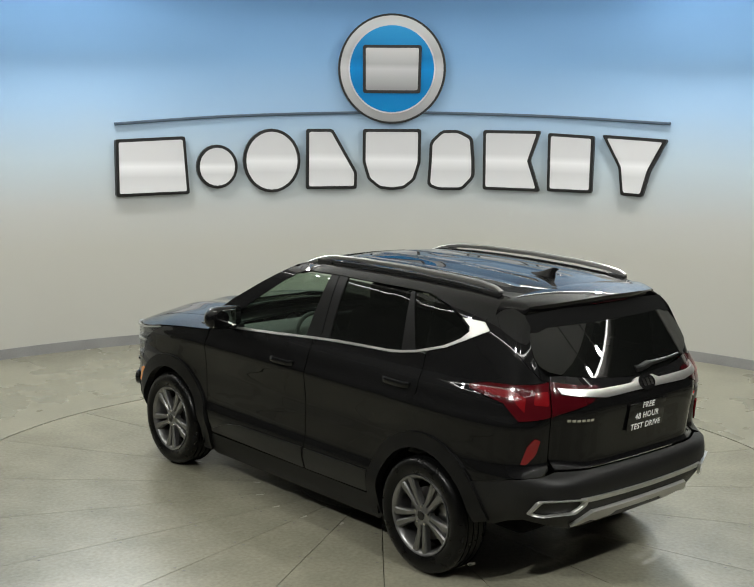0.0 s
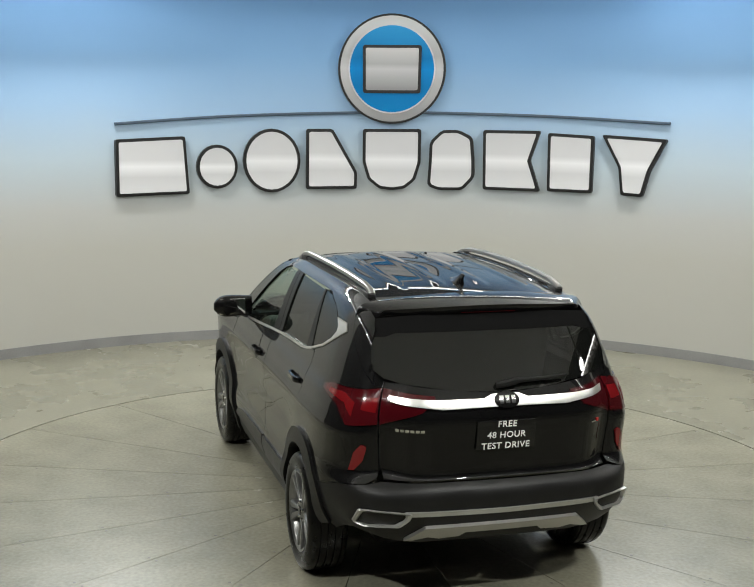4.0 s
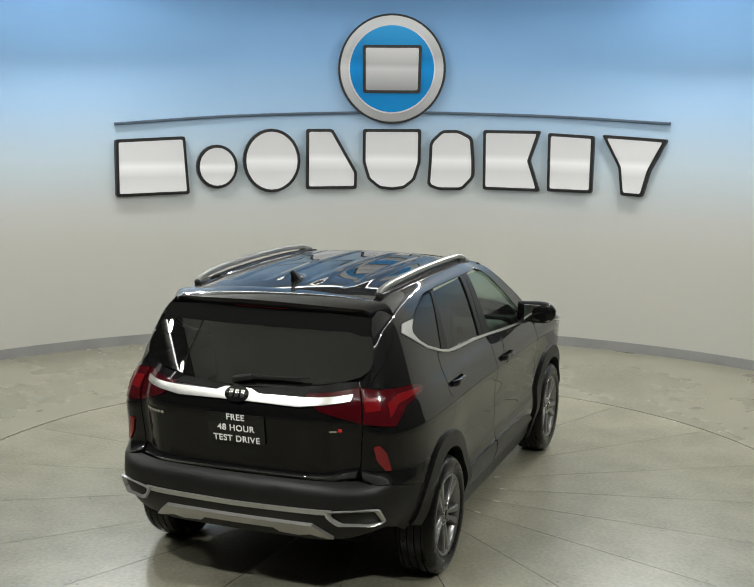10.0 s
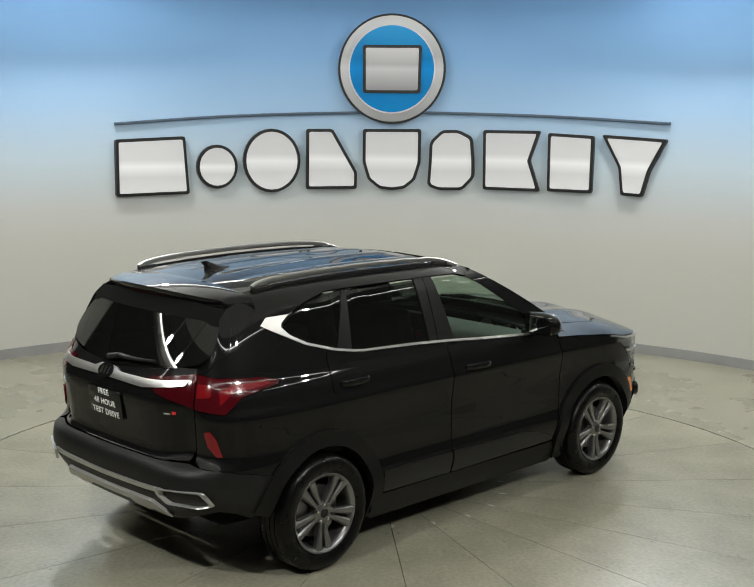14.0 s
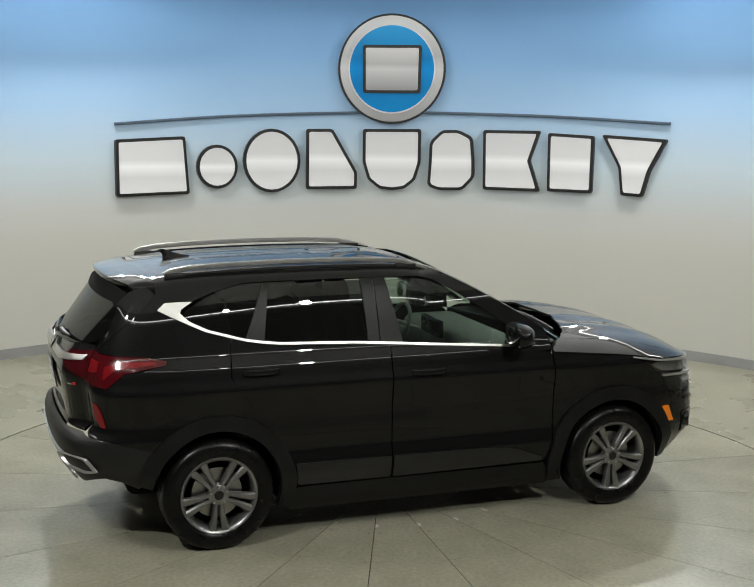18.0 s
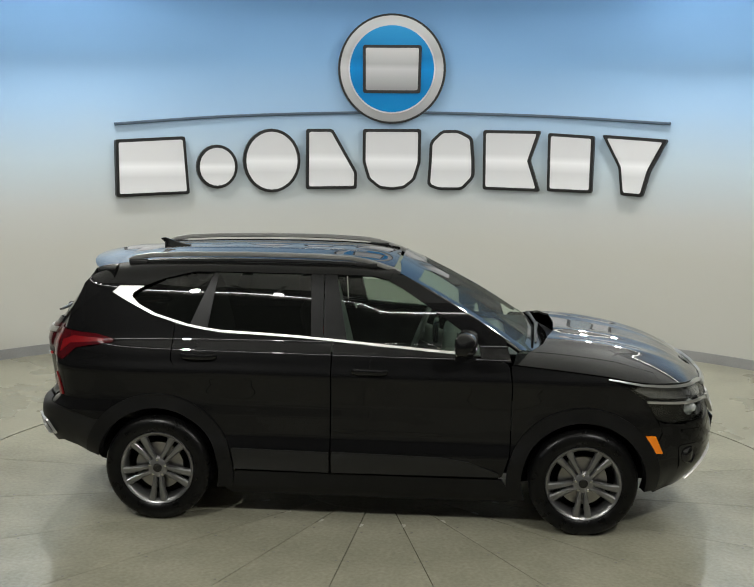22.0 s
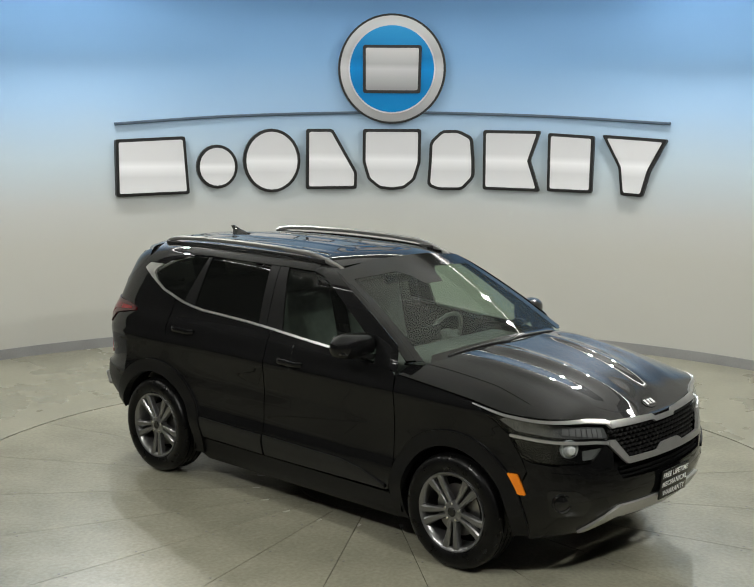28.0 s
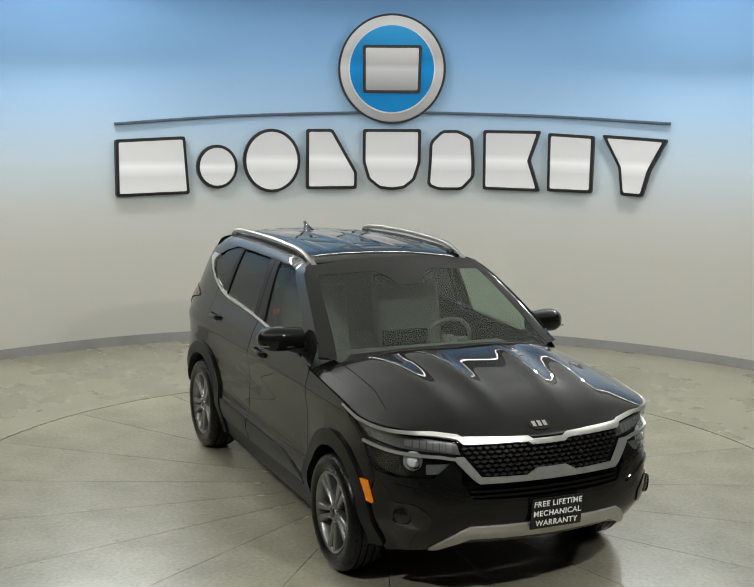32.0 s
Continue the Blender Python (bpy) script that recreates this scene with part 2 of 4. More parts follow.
def rings(bm, loops, close=True, caps=True):
    """Skin between rings of points."""
    rows = [[bm.verts.new(p) for p in ring] for ring in loops]
    n = len(rows[0])
    for a, b in zip(rows, rows[1:]):
        for i in range(n if close else n - 1):
            j = (i + 1) % n
            bm.faces.new((a[i], a[j], b[j], b[i]))
    if caps and close:
        bm.faces.new(rows[0][::-1])
        bm.faces.new(rows[-1])
    return rows


def lathe(profile, n=48, close=False):
    """Turn (radius, y) points about the y axis."""
    bm = bmesh.new()
    loops = []
    for r, y in profile:
        loops.append([(r * math.cos(2 * math.pi * i / n), y, r * math.sin(2 * math.pi * i / n)) for i in range(n)])
    rings(bm, loops, True, not close)
    return bm


def sweep(bm, pts, w, h, up=(0, 0, 1), n=8, power=0.6, taper=None):
    """A rounded bar of width w (sideways) and height h along points."""
    up = Vector(up)
    loops = []
    k = len(pts)
    for i, p in enumerate(pts):
        p = Vector(p)
        d = (Vector(pts[min(i + 1, k - 1)]) - Vector(pts[max(i - 1, 0)])).normalized()
        side = d.cross(up).normalized()
        top = side.cross(d).normalized()
        g = taper(i / (k - 1)) if taper else 1
        ring = []
        for j in range(n):
            a = 2 * math.pi * (j + 0.5) / n
            c, s = math.cos(a), math.sin(a)
            c, s = math.copysign(abs(c) ** power, c), math.copysign(abs(s) ** power, s)
            ring.append(p + side * c * w / 2 * g + top * s * h / 2 * g)
        loops.append(ring)
    rings(bm, loops)
    return bm


def box(bm, x0, x1, y0, y1, z0, z1, bevel=0.0, m=None):
    vs = [bm.verts.new(p) for p in ((x0, y0, z0), (x1, y0, z0), (x1, y1, z0), (x0, y1, z0), (x0, y0, z1), (x1, y0, z1), (x1, y1, z1), (x0, y1, z1))]
    fs = [bm.faces.new([vs[i] for i in q]) for q in ((3, 2, 1, 0), (4, 5, 6, 7), (0, 1, 5, 4), (1, 2, 6, 5), (2, 3, 7, 6), (3, 0, 4, 7))]
    if m:
        bmesh.ops.transform(bm, matrix=m, verts=vs)
    if bevel:
        es = list({e for f in fs for e in f.edges})
        bmesh.ops.bevel(bm, geom=es, offset=bevel, segments=3, profile=0.5, affect="EDGES")
    return bm


def spline(table, smooth=True):
    """A smooth function through (t, value) points."""
    xs = [p[0] for p in table]
    ys = [p[1] for p in table]
    k = len(xs)
    ms = []
    for i in range(k):
        if i == 0:
            ms.append((ys[1] - ys[0]) / (xs[1] - xs[0]))
        elif i == k - 1:
            ms.append((ys[-1] - ys[-2]) / (xs[-1] - xs[-2]))
        else:
            a, b = (ys[i] - ys[i - 1]) / (xs[i] - xs[i - 1]), (ys[i + 1] - ys[i]) / (xs[i + 1] - xs[i])
            ms.append(0 if a * b <= 0 else 2 * a * b / (a + b))

    def f(t):
        if t <= xs[0]:
            return ys[0] + ms[0] * (t - xs[0])
        if t >= xs[-1]:
            return ys[-1] + ms[-1] * (t - xs[-1])
        i = 0
        while t > xs[i + 1]:
            i += 1
        h = xs[i + 1] - xs[i]
        u = (t - xs[i]) / h
        return (ys[i] * (1 + 2 * u) * (1 - u) ** 2 + ms[i] * h * u * (1 - u) ** 2 + ys[i + 1] * u * u * (3 - 2 * u) + ms[i + 1] * h * u * u * (u - 1))

    return f


def smooth_spline(table, sigma):
    """The same, softened, as a quick lookup."""
    f = spline(table)
    lo, hi, st = table[0][0] - 0.15, table[-1][0] + 0.15, 0.002
    xs = np.arange(lo, hi, st)
    ys = np.array([f(x) for x in xs])
    k = int(4 * sigma / st)
    w = np.exp(-0.5 * (np.arange(-k, k + 1) * st / sigma) ** 2)
    pad = np.r_[ys[0] + (ys[1] - ys[0]) * np.arange(-k, 0), ys, ys[-1] + (ys[-1] - ys[-2]) * np.arange(1, k + 1)]
    ys = np.convolve(pad, w / w.sum(), "valid")
    return lambda t: float(np.interp(t, xs, ys))


# ---- the room ----
def on_wall(a, z, d=0.0):
    """A point on the curved wall: arc length a from its middle, height z, d in front of it."""
    th = a / WR
    return Vector((WC.x + (WR - d) * math.sin(th), WC.y + (WR - d) * math.cos(th), z))


def arc_prism(bm, a0, a1, z0, z1, d0, d1, n=2):
    """A block that follows the wall."""
    loops = []
    for i in range(n + 1):
        a = a0 + (a1 - a0) * i / n
        loops.append([on_wall(a, z0, d0), on_wall(a, z0, d1), on_wall(a, z1, d1), on_wall(a, z1, d0)])
    rings(bm, loops)
    return bm


SPAN = radians(72) * WR
TOP = 4.2
tagged(part("wall_curved", arc_prism(bmesh.new(), -SPAN, SPAN, 0, TOP, -0.14, 0, 160), WALL, None, sharp=30), "curved warm grey studio wall with a sky blue graphic added above", "wall", kind="structure")
tagged(part("baseboard", arc_prism(bmesh.new(), -SPAN, SPAN, 0.0, 0.103, 0.002, 0.014, 160), BASE, None, sharp=30), "grey vinyl baseboard along the curved wall", "baseboard", kind="structure")

RT = 3.04
bm = bmesh.new()
N = 160
inner = [bm.verts.new(((RT + 0.014) * math.cos(2 * math.pi * i / N), (RT + 0.014) * math.sin(2 * math.pi * i / N), 0)) for i in range(N)]
low = [bm.verts.new((v.co.x, v.co.y, -0.12)) for v in inner]
mid = [bm.verts.new((5.6 * math.cos(2 * math.pi * i / N), 5.6 * math.sin(2 * math.pi * i / N), 0)) for i in range(N)]
outer = []
for i in range(N):
    c, s = math.cos(2 * math.pi * i / N), math.sin(2 * math.pi * i / N)
    k = 14 / max(abs(c), abs(s))
    outer.append(bm.verts.new((c * k, s * k - 3, 0)))
for i in range(N):
    j = (i + 1) % N
    bm.faces.new((inner[i], inner[j], low[j], low[i]))
    bm.faces.new((inner[j], inner[i], mid[i], mid[j]))
    bm.faces.new((mid[j], mid[i], outer[i], outer[j]))
bm.faces.new(low)
tagged(part("floor", bm, CONCRETE, None, sharp=30), "polished tan concrete studio floor round the turntable", "floor", kind="structure")

bm = bmesh.new()
rings(bm, [[WC + Vector((5.6 * math.cos(2 * math.pi * k / 72), 5.6 * math.sin(2 * math.pi * k / 72), z)) for k in range(72)] for z in (CEIL, CEIL + 0.12)])
tagged(part("ceiling", bm, CEILING, None), "pale grey painted studio ceiling", "ceiling", kind="structure")
bm = bmesh.new()
box(bm, -9.2, 9.2, -14.2, 8.2, CEIL + 0.13, CEIL + 0.3)
tagged(part("ceiling_void", bm, DARKWALL, None), "dark void above the studio ceiling", "ceiling", kind="structure")
GLOW = bpy.data.materials.new("tube_glow")
GLOW.use_nodes = True
GLOW.node_tree.nodes["Principled BSDF"].inputs["Emission Color"].default_value = (0.985, 0.985, 0.945, 1)
GLOW.node_tree.nodes["Principled BSDF"].inputs["Emission Strength"].default_value = 22.5
ring_light = tagged(new("ring_light"), "thin glowing tube light in a ring along the wall top", "lamp")
ring_light.location = RING


def round_tube(r, z, w, n=96):
    """A thin tube bent into a full circle."""
    bm = bmesh.new()
    rows = []
    for k in range(n):
        a = 2 * math.pi * k / n
        rows.append([bm.verts.new(((r + w * math.cos(2 * math.pi * e / 8)) * math.cos(a), (r + w * math.cos(2 * math.pi * e / 8)) * math.sin(a), z + w * math.sin(2 * math.pi * e / 8))) for e in range(8)])
    for k in range(n):
        for e in range(8):
            bm.faces.new((rows[k][e], rows[k][(e + 1) % 8], rows[(k + 1) % n][(e + 1) % 8], rows[(k + 1) % n][e]))
    return bm


part("tube", round_tube(5.06, 0.0, 0.014), GLOW, ring_light)
# unseen collar added to keep the tube's light off the wall
part("tube_shade", round_tube(5.145, -0.012, 0.066), LINER, ring_light)
BULB = bpy.data.materials.new("bulb_glow")
BULB.use_nodes = True
BULB.node_tree.nodes["Principled BSDF"].inputs["Emission Color"].default_value = (1.0, 0.98, 0.94, 1)
BULB.node_tree.nodes["Principled BSDF"].inputs["Emission Strength"].default_value = 70.0
for az, watts in SPOTS:
    spot = tagged(new("wall_spotlight"), "small round spotlight with a bright bulb on the light ring", "lamp", "wall spotlights")
    spot.location = spot_place(az)
    bm = bmesh.new()
    bmesh.ops.create_uvsphere(bm, u_segments=12, v_segments=8, radius=0.058)
    part("bulb", bm, BULB, spot)
    bm = bmesh.new()
    rings(bm, [[(r * math.cos(a), r * math.sin(a), z) for a in [2 * math.pi * k / 16 for k in range(16)]] for r, z in ((0.02, 0.90), (0.02, 0.10), (0.05, 0.08), (0.05, 0.045))])
    part("holder", bm, LINER, spot)
for nm, q in (("wall_west", (-9.2, -9, -14, 8)), ("wall_east", (9, 9.2, -14, 8)), ("wall_south", (-9.2, 9.2, -14.2, -14)), ("wall_north", (-9.2, 9.2, 8, 8.2))):
    bm = bmesh.new()
    box(bm, *q, 0, CEIL)
    tagged(part(nm, bm, DARKWALL, None), "dark draped wall of the studio", "wall", kind="structure")

# ---- the turntable ----
turntable = tagged(new("turntable"), "round concrete turntable flush with the floor, carrying the car", "turntable")
SECT = 20
OFF = 1.0
plate_mesh = None
for k in range(SECT):
    a0, a1 = 0.0, 2 * math.pi / SECT
    if plate_mesh is None:
        bm = bmesh.new()
        g = 0.0022
        top = []
        for i in range(9):
            a = a0 + (a1 - a0) * i / 8
            top.append((RT, a))
        ring = [(RT * math.cos(a), RT * math.sin(a)) for _, a in top] + [(0.56 * math.cos(a), 0.56 * math.sin(a)) for _, a in top[::-1]]
        cx, cy = 1.8 * math.cos(a1 / 2), 1.8 * math.sin(a1 / 2)
        t_dir = Vector((-math.sin(a1 / 2), math.cos(a1 / 2)))
        pts = []
        for i, (x, y) in enumerate(ring):
            side = 1 if i in (0, 17) else (-1 if i in (8, 9) else 0)
            pts.append((x + t_dir.x * g * side, y + t_dir.y * g * side))
        rings(bm, [[(x, y, -0.04) for x, y in pts], [(x, y, -0.0015) for x, y in pts], [(x * 0.9996 + cx * 0.0004, y * 0.9996 + cy * 0.0004, 0.0) for x, y in pts]])
        ob = part("plate", bm, PLATEMAT, turntable, smooth=False)
        plate_mesh = ob.data
    else:
        ob = new("plate", plate_mesh)
        ob.parent = turntable
    ob.rotation_euler = (0, 0, radians(OFF) + k * a1)
bm = bmesh.new()
rings(bm, [[(r * math.cos(2 * math.pi * j / 48), r * math.sin(2 * math.pi * j / 48), z) for j in range(48)] for r, z in ((0.555, -0.04), (0.555, 0.0))])
part("centre_plate", bm, PLATEMAT, turntable, smooth=False)
bm = bmesh.new()
rings(bm, [[(r * math.cos(2 * math.pi * j / 8), r * math.sin(2 * math.pi * j / 8), z) for j in range(8)] for r, z in ((0.009, -0.004), (0.009, 0.0008), (0.005, 0.0012))])
screw = part("screw", bm, SCREW, turntable, smooth=False)
first = True
for k in range(SECT):
    for r in (0.62, 0.98, 1.45, 1.95, 2.45, 2.95):
        for sd in (-1, 1):
            a = radians(OFF) + k * 2 * math.pi / SECT + sd * 0.035 / r
            ob = screw if first else new("screw", screw.data)
            first = False
            ob.parent = turntable
            ob.location = (r * math.cos(a), r * math.sin(a), 0)

# ---- the car's surfaces: x forward, y to its left, z up, origin on the floor midway between the axles ----
car = tagged(new("suv"), "black compact SUV with silver roof rails and grey alloy wheels", "car")

HALF = [(-2.19, 0.0), (-2.185, 0.25), (-2.168, 0.50), (-2.10, 0.70), (-1.94, 0.822), (-1.66, 0.877), (-1.3, 0.885), (-0.8, 0.88), (0.0, 0.88), (0.8, 0.88), (1.3, 0.885), (1.6, 0.878), (1.85, 0.832), (2.02, 0.725), (2.13, 0.50), (2.18, 0.25), (2.195, 0.0)]


def dense(pts, n=24):
    out = []
    k = len(pts)
    ext = [(pts[1][0], -pts[1][1])] + pts + [(pts[-2][0], -pts[-2][1])]
    for i in range(1, k):
        p0, p1, p2, p3 = (np.array(q) for q in ext[i - 1:i + 3])
        for j in range(n):
            t = j / n
            out.append(0.5 * (2 * p1 + (p2 - p0) * t + (2 * p0 - 5 * p1 + 4 * p2 - p3) * t * t + (3 * p1 - p0 - 3 * p2 + p3) * t ** 3))
    out.append(np.array(pts[-1]))
    return np.array(out)


LINE = dense(HALF)
ARC = np.r_[0, np.cumsum(np.hypot(*np.diff(LINE, axis=0).T))]
EVEN = np.linspace(0, ARC[-1], 700)
LINE = np.stack([np.interp(EVEN, ARC, LINE[:, i]) for i in (0, 1)], 1)
KERN = np.exp(-0.5 * (np.arange(-60, 61) * EVEN[1] / 0.075) ** 2)
KERN /= KERN.sum()
FLIP = np.array([1, -1])
LONG = np.r_[(LINE * FLIP)[60:0:-1], LINE, (LINE * FLIP)[-2:-62:-1]]
LINE = np.stack([np.convolve(LONG[:, i], KERN, "valid") for i in (0, 1)], 1)
LINE[0, 1] = LINE[-1, 1] = 0
SEG = np.r_[0, np.cumsum(np.hypot(*np.diff(LINE, axis=0).T))]
TAN = np.gradient(LINE, SEG, axis=0)
TAN[0], TAN[-1] = (0, 1), (0, -1)
TAN /= np.hypot(*TAN.T)[:, None]
STOT = SEG[-1]


def contour(s):
    """Plan outline at arc length s from the tail's middle, and its outward normal."""
    s = min(max(s, 0), STOT)
    x, y = np.interp(s, SEG, LINE[:, 0]), np.interp(s, SEG, LINE[:, 1])
    tx, ty = np.interp(s, SEG, TAN[:, 0]), np.interp(s, SEG, TAN[:, 1])
    k = math.hypot(tx, ty)
    return x, y, -ty / k, tx / k


def sx(x):
    return float(np.interp(x, LINE[:, 0], SEG))


MID = len(LINE) // 2


def sr(y):
    """Arc length where the tail's outline is y from the middle."""
    return float(np.interp(y, LINE[:MID, 1], SEG[:MID]))


def sf(y):
    """Arc length where the nose's outline is y from the middle."""
    return float(np.interp(-y, -LINE[MID:, 1], SEG[MID:]))


roof_z = smooth_spline([(-1.95, 1.55), (-1.7, 1.595), (-1.3, 1.63), (-0.7, 1.645), (-0.2, 1.64), (0.0, 1.625), (0.2, 1.57), (0.5, 1.42)], 0.06)
d_side = smooth_spline([(0.15, 0.11), (0.22, 0.065), (0.34, 0.03), (0.44, 0.004), (0.5, 0.010), (0.56, 0.022), (0.75, 0.022), (0.88, 0.010), (0.955, 0.002), (1.0, 0.022), (1.04, 0.031), (1.08, 0.045), (1.14, 0.078), (1.3, 0.128), (1.45, 0.180), (1.53, 0.215), (1.575, 0.25), (1.60, 0.29), (1.617, 0.35)], 0.018)
d_rear = smooth_spline([(0.25, 0.24), (0.38, 0.12), (0.46, 0.06), (0.55, 0.01), (0.62, 0.0), (0.69, 0.012), (0.71, 0.05), (0.735, 0.068), (0.9, 0.05), (1.03, 0.03), (1.10, 0.045), (1.16, 0.085), (1.3, 0.18), (1.45, 0.29), (1.53, 0.36), (1.62, 0.50)], 0.014)
d_front = smooth_spline([(0.2, 0.24), (0.28, 0.15), (0.36, 0.075), (0.45, 0.02), (0.55, 0.0), (0.68, 0.012), (0.8, 0.04), (0.88, 0.07), (0.94, 0.12), (1.0, 0.21), (1.1, 0.5)], 0.016)


def shell(s, z, sg=1):
    """The body's outer skin."""
    x, y, nx, ny = contour(s)
    wf, wr, ws = max(nx, 0) ** 2, max(-nx, 0) ** 2, ny * ny
    k = min(max((z - 1.2) / 0.3, 0), 1)
    zz = z + k * (1.645 - roof_z(min(max(x, -1.9), 0.05))) if abs(x) < 2 else z
    tuck = min(max((-1.62 - x) / 0.25, 0), 1) * 0.13 + min(max((x - 1.66) / 0.2, 0), 1) * 0.05
    d = ws * (d_side(zz) + tuck * min(max((0.58 - z) / 0.22, 0), 1.4) ** 1.5) + wf * d_front(z) + wr * d_rear(z)
    if abs(z - 0.62) < 0.36:
        flare = 0.5 + 0.5 * math.cos((z - 0.62) / 0.36 * math.pi)
        d -= 0.024 * ws * flare * (math.exp(-((x + 1.45) / 0.42) ** 4) + 0.8 * math.exp(-((x - 1.40) / 0.40) ** 4))
    if x < 0:
        d += 0.065 * math.exp(-((y - 0.66) / 0.13) ** 2) * min(max((z - 0.68) / 0.07, 0), 1)
    return Vector((x - nx * d, (y - ny * d) * sg, z))


def side(sg):
    return lambda u, v: shell(u, v, sg)


def sxz(pts):
    return [(sx(x), z) for x, z in pts]


hood_z = smooth_spline([(0.85, 1.182), (1.04, 1.180), (1.26, 1.163), (1.53, 1.125), (1.79, 1.06), (1.95, 0.99), (2.05, 0.93), (2.13, 0.875)], 0.05)
edge_z = smooth_spline([(0.80, 1.055), (0.86, 1.05), (1.2, 1.02), (1.45, 0.995), (1.64, 0.966), (1.81, 0.957), (1.95, 0.952), (2.08, 0.93), (2.2, 0.893)], 0.03)
RIMS = [shell(u, edge_z(contour(u)[0])) for u in np.linspace(sx(0.8), STOT, 160)]
RX_, RY_, RZ_ = (np.array([p[i] for p in RIMS]) for i in range(3))


def hood(x, y):
    """Hood and fender tops as one skin that falls to the fender line."""
    a = abs(y)
    ye, ez = max(float(np.interp(x, RX_, RY_)), 0.02), float(np.interp(x, RX_, RZ_))
    zc = max(hood_z(x), ez)
    b = a + 0.10 * (x - 1.0)
    ridge = 0.012 * math.exp(-((b - 0.27) / 0.055) ** 2) - 0.007 * math.exp(-((b - 0.40) / 0.06) ** 2) + 0.012 * math.exp(-((b - 0.54) / 0.06) ** 2)
    ridge *= min(1, max(0, (2.02 - x) / 0.45)) * min(1, max(0.3, (x - 1.0) / 0.25))
    q = min(a / ye, 1.05)
    return Vector((x, y, ez + (zc - ez) * (1 - q ** 3.4) + ridge * (1 - q ** 4)))


def roof(x, y):
    rib = 0.0
    for c in (0.12, 0.36):
        rib += 0.0035 * math.exp(-((abs(y) - c) / 0.035) ** 4) * (1 if -1.45 < x < -0.1 else 0)
    return Vector((x, y, roof_z(x) - 0.03 * (abs(y) / 0.53) ** 2.2 - 0.004 + rib))


def screen(y, z):
    """The windscreen."""
    return Vector((0.975 - (z - 1.17) * 1.6 - 0.75 * (z - 1.17) * abs(z - 1.17) - 0.20 * y * y, y, z))


def glass_y(z):
    return 0.88 - d_side(z)


# inner dark tub that closes the gaps
bm = bmesh.new()
box(bm, -1.80, 1.88, -0.58, 0.58, 0.27, 0.62, 0.06)
part("underbody", bm, CAVITY, car)
for sg in (1, -1):
    patch("inner_panel", sxz([(-0.80, 0.2), (0.80, 0.2), (0.80, 1.10), (-0.80, 1.10)]), side(sg), CAVITY, car, thick=0, lift=-0.03)
    patch("inner_panel", sxz([(-1.95, 0.86), (-0.8, 0.86), (-0.8, 1.10), (-1.95, 1.10)]), side(sg), CAVITY, car, thick=0, lift=-0.03)
    patch("inner_panel", sxz([(0.8, 0.82), (1.9, 0.82), (1.9, 0.94), (0.8, 1.03)]), side(sg), CAVITY, car, thick=0, lift=-0.03)


def arch(cx, r0, a0, a1, n=22, cz=0.335, q=1.0):
    return [(cx + r0 * math.cos(radians(a0 + (a1 - a0) * i / n)), cz + q * r0 * math.sin(radians(a0 + (a1 - a0) * i / n))) for i in range(n + 1)]


